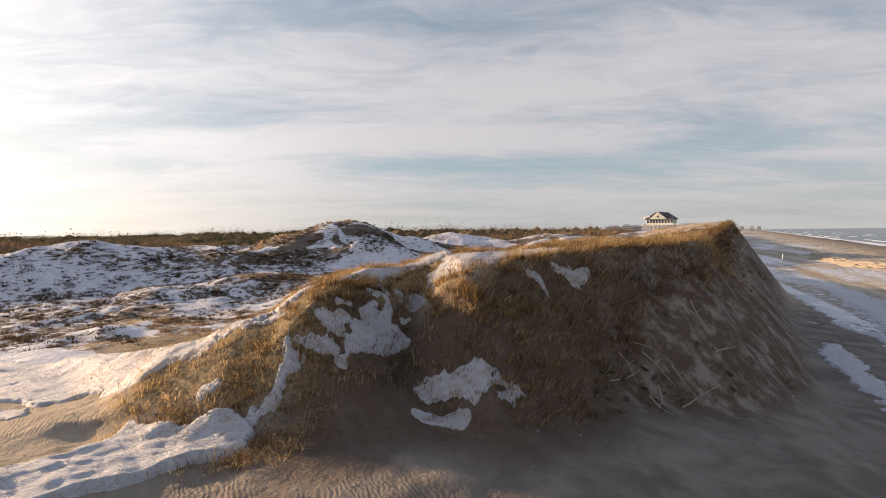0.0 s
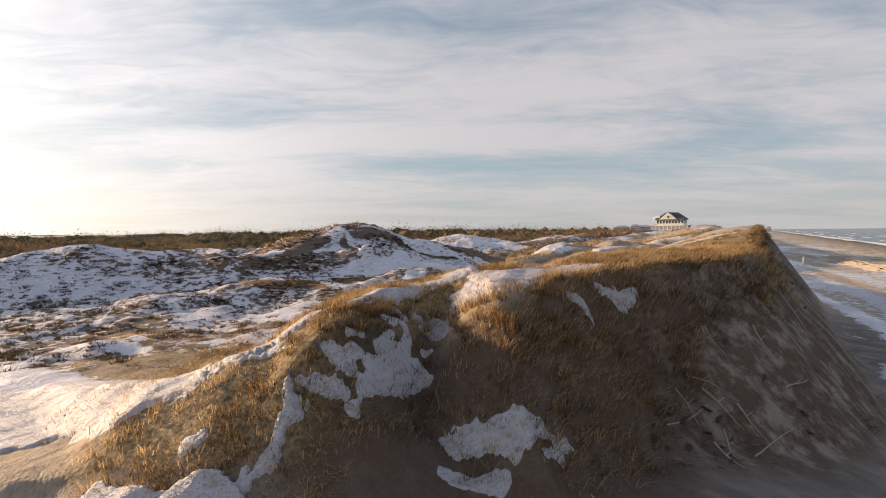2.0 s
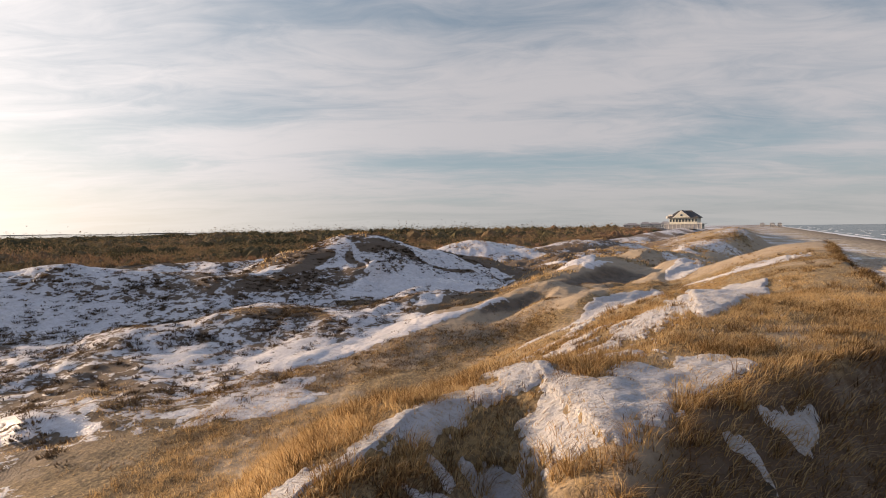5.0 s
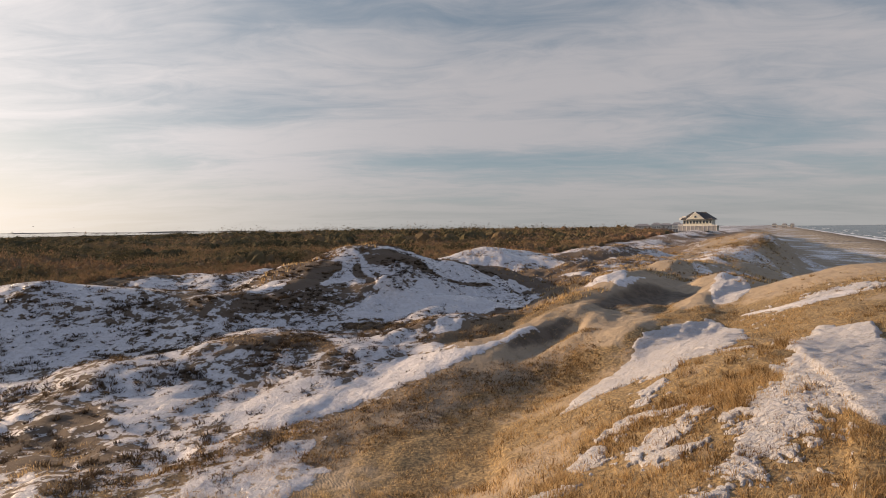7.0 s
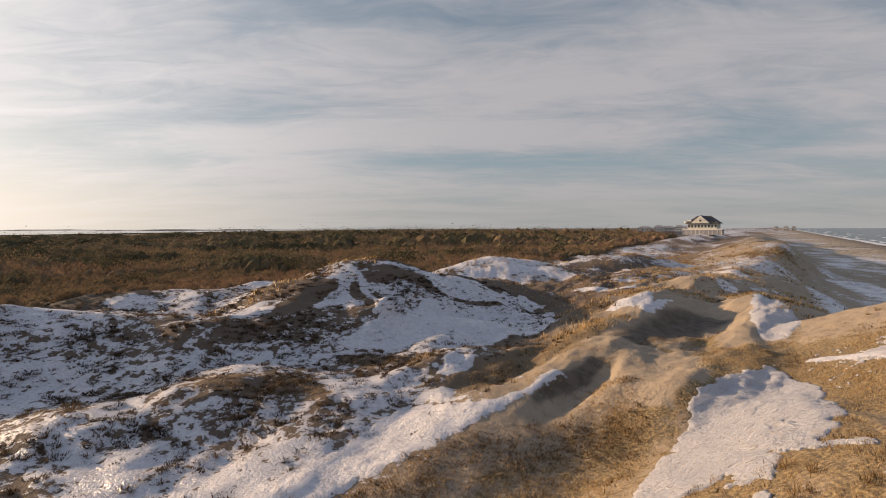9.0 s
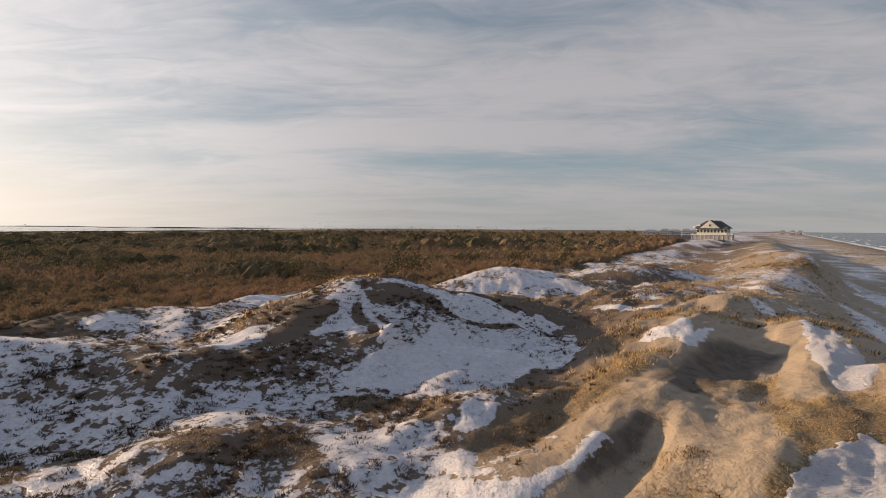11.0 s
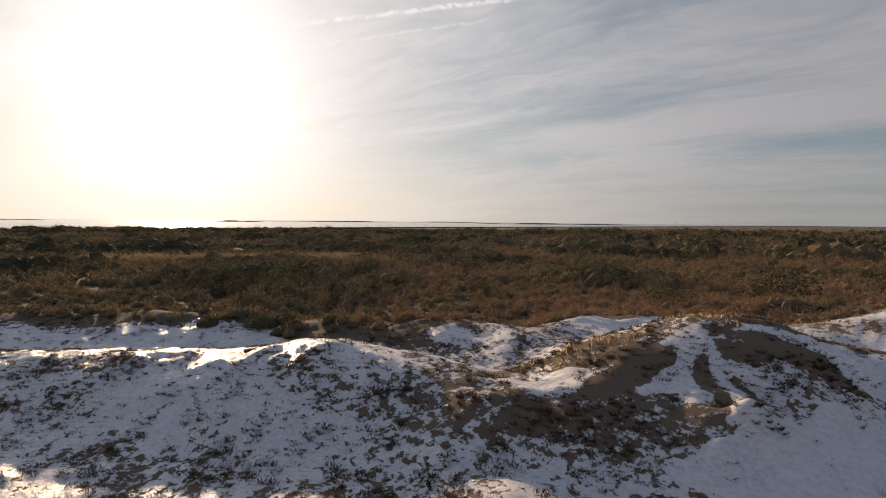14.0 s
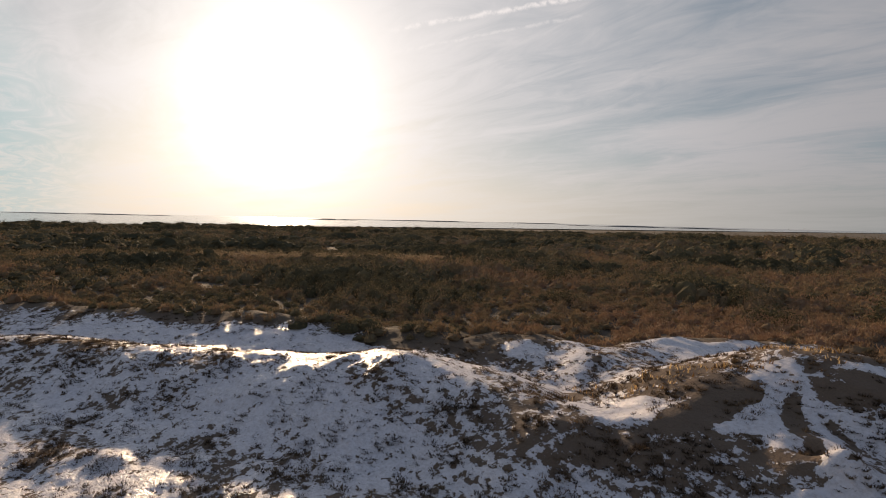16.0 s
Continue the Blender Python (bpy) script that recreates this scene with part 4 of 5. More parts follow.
snow_patch([[(4.4, 27.0, 0.3), (5.8, 28.5, 0.6), (8.1, 30.5, 0.6), (10.9, 32.4, 0.5)]], "thin snow strip on the grassy dune top", seed=53, ragged=1.1)
snow_patch([[(1.7, 24.2, 0.3), (2.8, 25.1, 0.45)], [(1.8, 22.6, 0.3), (2.9, 22.9, 0.4)]], "grass-pierced snow patch on the dune top", seed=54, ragged=1.2)
snow_patch([[(5.2, 36.2, 0.6), (7.0, 38.8, 0.9), (9.1, 41.5, 0.9)]], "grainy snow field below the dune crest", seed=51, ragged=1.1, step=0.1)
snow_patch([[(26.4, 71.6, 1.0), (23.9, 66.6, 1.7), (21.2, 61.6, 1.7), (18.6, 57.2, 0.9)]], "round furrowed snow field on a sandy slope", seed=25, step=0.14, ragged=0.12, size=3, wobble=0.2)
snow_patch([[(53.3, 79.7, 0.9), (47.7, 62.1, 1.3), (36.7, 42.3, 1.5), (31.9, 33.7, 1.5)]], "long snow drift on the open beach", seed=26, step=0.2, thick=0.06, size=4)
snow_patch([[(29.6, 37.4, 0.7), (28.9, 33.3, 1.0), (27.5, 29, 0.9)]], "snow drift on shaded beach sand", seed=27, step=0.14, thick=0.06, size=3)
snow_patch([[(23.5, 30.9, 0.4), (20.2, 25.1, 0.8), (19.0, 21.8, 0.8), (18.0, 18.7, 0.9)]], "snow drift on shaded beach sand", seed=28, step=0.12, thick=0.07, size=3)




def coast_point(u, s):
    c, s_ = math.cos(COAST), math.sin(COAST)
    return c * u + s_ * s, -s_ * u + c * s


SEA = -3.6


def sea_material():
    m, g, b = new_material("sea_water")
    p = g.node("ShaderNodeNewGeometry").outputs["Position"]
    n1, n2 = g.noise(p, 0.5, 5, 0.6), g.noise(p, 3.0, 4, 0.6)
    foam = g.step(g.math("ADD", g.attr("foam"), g.math("MULTIPLY", g.math("SUBTRACT", n1, 0.5), 0.8)), 0.48, 0.62)
    g.put(b.inputs["Base Color"], g.mix(foam, (0.055, 0.075, 0.075), (0.75, 0.77, 0.78)))
    g.put(b.inputs["Roughness"], g.math("ADD", 0.22, g.math("MULTIPLY", foam, 0.6)))
    bump = g.node("ShaderNodeBump")
    bump.inputs["Strength"].default_value, bump.inputs["Distance"].default_value = 0.8, 0.5
    g.put(bump.inputs["Height"], g.math("ADD", n1, g.math("MULTIPLY", n2, 0.2)))
    g.put(b.inputs["Normal"], bump.outputs[0])
    return m


def make_sea():
    gu = graded(52, 4200, [(52, 170, 1.5)], 1.06)
    gs = graded(-1400, 4300, [(60, 700, 6.0)], 1.08)
    u, s = np.meshgrid(gu[gu > 50], gs)
    wind = rough_noise(u, s * 0.25, 14, 81, 3)
    phase = (u + 5 * wind) / 17.0
    roll = np.abs(phase - np.round(phase)) * 2
    crest = smooth(roll, 0.55, 0.0) * (0.5 + 0.5 * soft_noise(u, s, 60, 82))
    near = smooth(u, 190, 75)
    z = SEA + near * (0.9 * crest + 0.1 * wind) + 0.12 * (1 - near) * wind
    foam = near * (0.15 + 0.75 * smooth(roll, 0.45, 0.05) * smooth(soft_noise(u, s * 0.4, 16, 83), -0.35, 0.4)) + 0.6 * smooth(u, 66, 57)
    foam = foam + 0.42 * (1 - near) * smooth(rough_noise(u * 0.6, s * 0.15, 14, 84, 3), 0.25, 0.7) * smooth(u, 900, 200)
    x, y = coast_point(u, s)
    i = np.arange(u.size).reshape(u.shape)
    faces = np.stack([i[:-1, :-1], i[:-1, 1:], i[1:, 1:], i[1:, :-1]], -1).reshape(-1, 4)
    me = mesh_of("water_ocean", np.stack([x, y, z], -1).reshape(-1, 3), faces, (("foam", foam),))
    me.materials.append(sea_material())
    return tagged(new("water_ocean", me), "grey-green winter sea with white breaking surf", "sea", kind="structure")


make_sea()


def sound_material():
    m, g, b = new_material("sound_water")
    p = g.node("ShaderNodeNewGeometry").outputs["Position"]
    b.inputs["Base Color"].default_value = (0.06, 0.07, 0.075, 1)
    b.inputs["Roughness"].default_value = 0.12
    bump = g.node("ShaderNodeBump")
    bump.inputs["Strength"].default_value, bump.inputs["Distance"].default_value = 0.12, 0.3
    g.put(bump.inputs["Height"], g.noise(p, 0.4, 3))
    g.put(b.inputs["Normal"], bump.outputs[0])
    return m


sound = mesh_of("water_sound", [(-4500, -1400, 0.4), (-700, -1400, 0.4), (-760, 700, 0.4), (-300, 4600, 0.4), (-4500, 4600, 0.4)], [(0, 1, 2, 3, 4)])
sound.materials.append(sound_material())
tagged(new("water_sound", sound), "pale calm water of the sound beyond the woods", "water", kind="structure")


def plain_material(name, a, b_, scale=3.0, rough=0.85, bump=0.2):
    m, g, b = new_material(name)
    p = g.node("ShaderNodeNewGeometry").outputs["Position"]
    n1, n2 = g.noise(p, scale, 4, 0.6), g.noise(p, scale * 9, 3)
    g.put(b.inputs["Base Color"], g.mix(g.math("ADD", g.math("MULTIPLY", n1, 0.7), g.math("MULTIPLY", n2, 0.3)), a, b_))
    b.inputs["Roughness"].default_value = rough
    node = g.node("ShaderNodeBump")
    node.inputs["Strength"].default_value, node.inputs["Distance"].default_value = bump, 0.02
    g.put(node.inputs["Height"], n2)
    g.put(b.inputs["Normal"], node.outputs[0])
    return m


def leaf_material(name, stops, through_light=0.35):
    """Dry blades or twigs: colour by the tint of each plant, light passes through a little."""
    m, g, b = new_material(name)
    ramp = g.node("ShaderNodeValToRGB")
    ramp.color_ramp.elements[0].color, ramp.color_ramp.elements[1].color = (*stops[0], 1), (*stops[-1], 1)
    for k, c in enumerate(stops[1:-1], 1):
        ramp.color_ramp.elements.new(k / (len(stops) - 1)).color = (*c, 1)
    g.put(ramp.inputs[0], g.attr("tint"))
    g.put(b.inputs["Base Color"], ramp.outputs[0])
    b.inputs["Roughness"].default_value = 0.9
    b.inputs["Specular IOR Level"].default_value = 0.06
    back = g.node("ShaderNodeBsdfTranslucent")
    g.put(back.inputs[0], ramp.outputs[0])
    mixer, out = g.node("ShaderNodeMixShader"), m.node_tree.nodes["Material Output"]
    mixer.inputs[0].default_value = through_light
    m.node_tree.links.new(b.outputs[0], mixer.inputs[1])
    m.node_tree.links.new(back.outputs[0], mixer.inputs[2])
    m.node_tree.links.new(mixer.outputs[0], out.inputs[0])
    return m


STRAW = leaf_material("dry_dune_grass", [(0.072, 0.044, 0.022), (0.20, 0.114, 0.048), (0.46, 0.31, 0.145), (0.70, 0.52, 0.29), (0.58, 0.41, 0.21)], 0.5)
SCRUB = leaf_material("low_winter_scrub", [(0.055, 0.04, 0.028), (0.11, 0.078, 0.05), (0.17, 0.118, 0.07), (0.30, 0.21, 0.115)], 0.25)
THICKET = leaf_material("winter_thicket", [(0.072, 0.068, 0.04), (0.14, 0.12, 0.068), (0.225, 0.16, 0.096), (0.25, 0.15, 0.098), (0.40, 0.31, 0.19)], 0.24)
rng = np.random.default_rng(7)

# ---- grass ----


def blades(centre, count, tall, spread, lean, width, bent=True, hang=None, shade=0.0):
    """Blades of grass about each centre (n, 3): vertices, triangles and a tint for each vertex."""
    n = len(centre)
    tall, spread = np.broadcast_to(tall, n)[:, None], np.broadcast_to(spread, n)[:, None]
    az, rad = rng.uniform(0, 2 * np.pi, (n, count)), np.sqrt(rng.uniform(0, 1, (n, count))) * spread
    base = centre[:, None, :] + np.stack([rad * np.cos(az), rad * np.sin(az), -0.05 + 0 * az], -1)
    turn = az + rng.normal(0, 0.9, az.shape)
    h = tall * rng.uniform(0.55, 1.1, az.shape)
    out = h * lean * rng.uniform(0.2, 1.0, az.shape)
    way = np.stack([np.cos(turn), np.sin(turn), 0 * turn], -1) * out[..., None] + np.array([0.12, -0.05, 0]) * h[..., None]
    if hang is not None:
        way = way + np.asarray(hang) * (h * rng.uniform(0.5, 1.2, h.shape))[..., None]
    across = np.stack([-np.sin(turn), np.cos(turn), 0 * turn], -1) * (0.5 * width * rng.uniform(0.6, 1.3, az.shape))[..., None]
    up = np.stack([0 * h, 0 * h, h], -1)
    patch = rough_noise(centre[:, 0], centre[:, 1], 3.0, 99, 3)[:, None]
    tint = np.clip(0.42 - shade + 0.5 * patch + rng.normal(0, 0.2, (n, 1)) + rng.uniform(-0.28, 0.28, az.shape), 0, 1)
    if bent:
        mid = base + 0.35 * way + 0.62 * up
        v = np.stack([base - across, base + across, mid - 0.7 * across, mid + 0.7 * across, base + way + up], 2)
        tri = np.array([[0, 1, 3], [0, 3, 2], [2, 3, 4]])
    else:
        v = np.stack([base - across, base + across, base + way + up], 2)
        tri = np.array([[0, 1, 2]])
    k = v.shape[2]
    faces = (np.arange(n * count)[:, None, None] * k + tri[None]).reshape(-1, 3)
    return v.reshape(-1, 3), faces, np.repeat(tint.ravel(), k)


def joined(name, pieces, material):
    off, vs, fs, ts = 0, [], [], []
    for v, f, t in pieces:
        vs.append(v), fs.append(f + off), ts.append(t)
        off += len(v)
    me = mesh_of(name, np.concatenate(vs), np.concatenate(fs), (("tint", np.concatenate(ts)),), False)
    me.materials.append(material)
    return me


def scatter(n, x0, x1, y0, y1, chance):
    x, y = rng.uniform(x0, x1, n), rng.uniform(y0, y1, n)
    z = height(x, y)
    keep = rng.uniform(0, 1, n) < chance(x, y, z)
    return np.stack([x[keep], y[keep], z[keep]], -1)


def drifts(x, y):
    """1 where the thicker drifts leave no room for grass."""
    m = np.zeros(np.shape(x))
    for line in DRIFTS:
        m = np.maximum(m, lying(x, y, line, 0.3, 0.8, 3))
    return m > 0.55


def face_grass(x, y, z):
    """Grass hanging over the upper part of the seaward face, and in streaks lower down."""
    d = seaward(x, y) + 0.5 * rough_noise(x, y, 1.5, 16, 3)
    deep = np.interp(x, [-6, -3, 0, 3, 6, 9, 14, 30], [3.4, 2.8, 2.4, 3.2, 2.9, 1.4, 0.8, 0.6])
    return smooth(d, -0.4, 0.1) * smooth(d, deep + 0.5, deep - 0.5) * smooth(x, -10.5, -8.5) * smooth(y, 60, 52) * (1 - 0.75 * stroke(x, y, [(-2.0, 14.2, 0.7), (-0.6, 16.2, 0.55), (-0.6, 17.8, 0.4)], 0.3, 1, 17))


def face_litter(x, y, z):
    """Torn roots and dead grass strewn down the bare part of the face."""
    d = seaward(x, y)
    c, s_ = math.cos(COAST), math.sin(COAST)
    band = rough_noise(0.35 * (c * x - s_ * y), s_ * x + c * y, 1.1, 18, 3)
    return smooth(d, 0.4, 1.0) * smooth(d, 5.0, 3.4) * smooth(x, 3, 6) * smooth(y, 58, 50) * smooth(band, 0.0, 0.4)


near = scatter(62000, -13, 14, 12.5, 32, lambda x, y, z: (0.35 + 0.65 * smooth(rough_noise(x, y, 1.1, 101, 2), -0.35, 0.35)) * np.where(drifts(x, y), 0.22, grass_cover(x, y, z) * np.where(seaward(x, y) > -0.3, 0.0, 0.9)))
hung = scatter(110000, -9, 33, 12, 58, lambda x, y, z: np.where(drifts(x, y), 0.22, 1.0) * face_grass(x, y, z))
strewn = scatter(40000, 3, 32, 14, 56, face_litter)
mid = scatter(72000, -22, 30, 26, 64, lambda x, y, z: smooth(rough_noise(x, y, 1.6, 102, 2), -0.45, 0.35) * np.where(drifts(x, y) | (snow_cover(x, y) > 0.62), 0.02, grass_cover(x, y, z)) ** 1.2)
matted = scatter(30000, -16, 8, 30, 53, lambda x, y, z: np.where(drifts(x, y) | (snow_cover(x, y) > 0.6), 0.0, smooth(stroke(x, y, [(-12, 35, 2.6), (-6, 39.5, 3.0), (0, 42, 3.0), (3, 45, 2.0), (5, 48, 1.0)], 0.35, 3, 83), 0.3, 0.7)) * (0.35 + 0.65 * smooth(rough_noise(x, y, 1.4, 104, 2), -0.3, 0.3)))
far = scatter(60000, -40, 110, 62, 210, lambda x, y, z: grass_cover(x, y, z) * 0.9)
grass = joined("dune_grass", [
    blades(near, 12, 0.13 + 0.15 * rng.uniform(0, 1, len(near)) ** 2, 0.19, 1.5, 0.016, True, None, -0.16),
    # tint carries the sun on the spur (x < -3.4) and the face's shade
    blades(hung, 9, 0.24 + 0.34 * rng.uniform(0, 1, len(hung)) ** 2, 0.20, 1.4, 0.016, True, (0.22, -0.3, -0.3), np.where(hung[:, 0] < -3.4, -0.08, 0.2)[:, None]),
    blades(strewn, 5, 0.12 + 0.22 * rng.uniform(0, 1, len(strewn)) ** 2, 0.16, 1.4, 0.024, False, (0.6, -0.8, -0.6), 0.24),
    blades(mid, 10, 0.10 + 0.12 * rng.uniform(0, 1, len(mid)) ** 2, 0.26, 1.6, 0.032, False, None, -0.10),
    blades(matted, 8, 0.10 + 0.08 * rng.uniform(0, 1, len(matted)), 0.22, 1.8, 0.045, False, None, 0.08),
    blades(far, 7, 0.40, 0.5, 1.0, 0.12, False),
], STRAW)
tagged(new("dune_grass", grass), "dry straw-coloured dune grass covering the dunes", "grass", kind="stuff")


def slope_tufts(x, y, z):
    u, s = shore(x, y)
    west = smooth(u, -24, -36) * (1 - in_woods(x, y)) * smooth(s, 90, 70)
    clear = np.maximum(stroke(x, y, [(-13, 61.5, 1.4), (-7.7, 64.5, 2.6), (-2, 67.4, 2.6)], 0.3, 3, 5), stroke(x, y, [(-9.4, 69.6, 2.2), (-4.5, 71.2, 3.0)], 0.3, 3, 6))
    dark = area(x, y, dark_band, 0.8, 0.8, 2, 8)
    return west * np.where(clear > 0.5, 0.06, 0.12 + 0.8 * smooth(rough_noise(x, y, 2.2, 91, 3), -0.05, 0.4) + dark)


tufts = scatter(40000, -95, 6, 26, 88, slope_tufts)
heath = joined("heath_tufts", [blades(tufts, 34, 0.10 + 0.20 * rng.uniform(0, 1, len(tufts)) ** 2, 0.14 + 0.34 * rng.uniform(0, 1, len(tufts)) ** 2, 1.3, 0.075, False, None, 0.1)], SCRUB)
tagged(new("heath_tufts", heath), "low dark brown winter scrub poking through thin snow", "scrub", kind="stuff")


def grass_clump(k):
    """A single large clump of dune grass."""
    v = joined("grass_clump", [blades(np.zeros((1, 3)), 90, 0.30 + 0.05 * k, 0.24, 1.6, 0.015), blades(np.zeros((1, 3)), 7, 0.55, 0.12, 0.7, 0.010)], STRAW)
    return v


CLUMPS = [grass_clump(k) for k in range(4)]
clump_places = np.concatenate([
    scatter(260, -5, 3, 15.6, 22.5, lambda x, y, z: np.where(drifts(x, y), 0, 0.9) * smooth(z, 2.0, 2.8)),
    scatter(420, 2, 16, 18, 36, lambda x, y, z: np.where(drifts(x, y), 0.05, 0.5) * smooth(z, 2.6, 3.3)),
    scatter(90, 15, 31, 36, 56, lambda x, y, z: 0.6 * smooth(z, 4.2, 4.8)),
])[:280]
for k, (x, y, z) in enumerate(clump_places):
    ob = new("grass_clump", CLUMPS[k % 4])
    ob.matrix_world = pose(x, y, z - 0.02, 0, 0, rng.uniform(0, 360)) @ Matrix.Scale(rng.uniform(0.6, 1.1), 4)
    tagged(ob, "tall clump of golden dry dune grass", "grass clump", "grass clumps on the dune top")

# ---- woods ----


def bushes(place, radius, tall, count, size, tint, twiggy):
    """Rounded shrubs of many small leaves or upright twigs round each place (n, 3)."""
    n = len(place)
    az = rng.uniform(0, 2 * np.pi, (n, count))
    up = rng.uniform(-0.1, 1.0, (n, count))
    ring = np.sqrt(np.clip(1 - up**2, 0, 1))
    lump = 1 + 0.28 * np.sin(3 * az + rng.uniform(0, 6, (n, 1))) * ring + rng.normal(0, 0.13, az.shape)
    r = lump * rng.uniform(0.72, 1.05, az.shape)
    out = np.stack([np.cos(az) * ring, np.sin(az) * ring, up], -1)
    scale = np.stack([radius, radius, tall], -1)[:, None, :]
    centre = place[:, None, :] + out * r[..., None] * scale + np.array([0, 0, 0.08]) * tall[:, None, None]
    face = out * np.array([1, 1, 0.8]) + rng.normal(0, 0.42, (n, count, 3))
    a = np.cross(face, rng.normal(0, 1, face.shape))
    if twiggy:
        a = 0.35 * a / np.linalg.norm(a, axis=-1, keepdims=True) + np.array([0, 0, 0.55]) + 0.5 * out + rng.normal(0, 0.2, a.shape)
    a /= np.linalg.norm(a, axis=-1, keepdims=True)
    b = np.cross(a, face)
    b /= np.linalg.norm(b, axis=-1, keepdims=True)
    s = (np.broadcast_to(size, n)[:, None] * rng.uniform(0.6, 1.4, az.shape))[..., None]
    long, wide = (1.3, 0.28) if twiggy else (0.6, 0.55)
    v = np.stack([centre - wide * s * b, centre + wide * s * b, centre + long * s * a], 2)
    t = np.clip(tint[:, None] + rng.normal(0, 0.05, az.shape), 0, 1)
    return v.reshape(-1, 3), np.arange(n * count * 3).reshape(-1, 3), np.repeat(t.ravel(), 3)


def wood_places(n, x0, x1, y0, y1, near, far):
    x, y = rng.uniform(x0, x1, n), rng.uniform(y0, y1, n)
    d = np.hypot(x + 5, y - 30)
    d_edge, side, _ = along(x, y, WOODS_EDGE)
    clear = stroke(x, y, [(70, 385, 16), (49, 396, 18), (10, 455, 20), (-27, 535, 24)], 0.1, 20, 9) > 0.5
    keep = (d > near) & (d < far) & ((side < 0) | (d_edge < 4.6)) & ~clear
    keep &= (np.abs(np.degrees(np.arctan2(-x - 5, y - 30)) - 40) < 85)
    x, y, d, d_edge = x[keep], y[keep], d[keep], d_edge[keep]
    return np.stack([x, y, height(x, y)], -1), d, d_edge


def wood_tint(p, d_edge):
    """Olive evergreen inland and to the south, russet bare shrubs near the dunes, reeds in one place."""
    n = rough_noise(p[:, 0], p[:, 1], 38, 95, 3)
    az = np.degrees(np.arctan2(-p[:, 0] - 5, p[:, 1] - 30))
    t = 0.58 + 0.42 * n - 0.17 * smooth(d_edge, 30, 150) - 0.10 * smooth(az, 20, 60) + rng.normal(0, 0.11, len(p))
    reeds = stroke(p[:, 0], p[:, 1], [(-215, 95, 11), (-165, 155, 11)], 0.2, 20, 96) > 0.5
    return np.where(reeds, 0.97, np.clip(t, 0, 0.86)), reeds


def cores(place, radius, tall, tint):
    """Lumpy domes of dense twigs inside the shrubs."""
    n, k, rings = len(place), 9, (0.0, 0.45, 0.8, 1.0)
    az = np.arange(k) * 2 * np.pi / k
    out = []
    for h in rings:
        w = math.sqrt(max(0.0, 1 - h * h)) if h < 1 else 0.12
        lump = 1 + 0.22 * np.sin(2 * az[None] + rng.uniform(0, 6, (n, 1))) + rng.normal(0, 0.12, (n, k))
        out.append(np.stack([np.cos(az) * w * lump * radius[:, None], np.sin(az) * w * lump * radius[:, None], h * tall[:, None] * (0.9 + 0.2 * lump - 0.2)], -1))
    v = np.stack(out, 1) * 0.74 + place[:, None, None, :]
    i = np.arange(len(rings) * k).reshape(len(rings), k)
    j = np.roll(i, -1, 1)
    quads = np.stack([i[:-1], j[:-1], j[1:], i[1:]], -1).reshape(-1, 4)
    tri = np.concatenate([quads[:, [0, 1, 2]], quads[:, [0, 2, 3]]])
    faces = (np.arange(n)[:, None, None] * len(rings) * k + tri[None]).reshape(-1, 3)
    return v.reshape(-1, 3), faces, np.repeat(np.clip(tint - 0.10, 0, 1), len(rings) * k)


pieces = []
for n, near_d, far_d, lo, hi, count, size in ((21000, 40, 130, 0.7, 1.7, 84, 0.24), (19000, 130, 260, 1.2, 3.2, 52, 0.40), (18000, 260, 760, 3.0, 7.0, 30, 0.85)):
    reach = far_d + 40
    p, d, e = wood_places(n, -reach, 220, 20, reach + 40, near_d, far_d)
    tint, reeds = wood_tint(p, e)
    grove = smooth(rough_noise(p[:, 0], p[:, 1], 34, 98, 3), -0.05, 0.5)
    r = rng.uniform(lo, hi, len(p)) * (0.85 + 0.15 * smooth(e, 0, 25)) * (0.75 + 0.5 * grove)
    tall = r * rng.uniform(0.8, 1.25, len(p)) + 2.6 * grove * smooth(e, 8, 40) * rng.uniform(0.4, 1.1, len(p)) + 1.0 * smooth(e, 15, 160) * rng.uniform(0.2, 1.0, len(p))
    tall = np.where(reeds, 2.2, tall)
    tint = np.where(reeds, tint, np.clip(tint - 0.18 * grove * smooth(e, 10, 50), 0, 0.9))
    far_side = smooth(np.degrees(np.arctan2(-p[:, 0] - 5, p[:, 1] - 30)), 38, 12)
    tall = tall + smooth(d, 300, 560) * (0.3 + 3.6 * far_side) * rng.uniform(0.4, 1.1, len(p))
    tall = tall * (1 - 0.28 * smooth(d, 200, 300) * (1 - far_side))
    twiggy = (tint > 0.42) & (near_d < 200)
    pieces.append(cores(p, r, tall, tint))
    for flag in (False, True):
        k = twiggy == flag
        pieces.append(bushes(p[k], r[k], tall[k], count, size, tint[k], flag))
thicket = joined("thicket", pieces, THICKET)
tagged(new("thicket", thicket), "dense winter thicket of russet and olive shrubs", "thicket", kind="stuff")
BARK = plain_material("grey_bark", (0.12, 0.09, 0.065), (0.05, 0.04, 0.03), 2.0)


def part(name, bm, material, parent, label=""):
    me = bpy.data.meshes.new(name)
    bm.to_mesh(me)
    bm.free()
    me.materials.append(material)
    ob = new(name, me)
    ob.parent = parent
    return tagged(ob, label) if label else ob


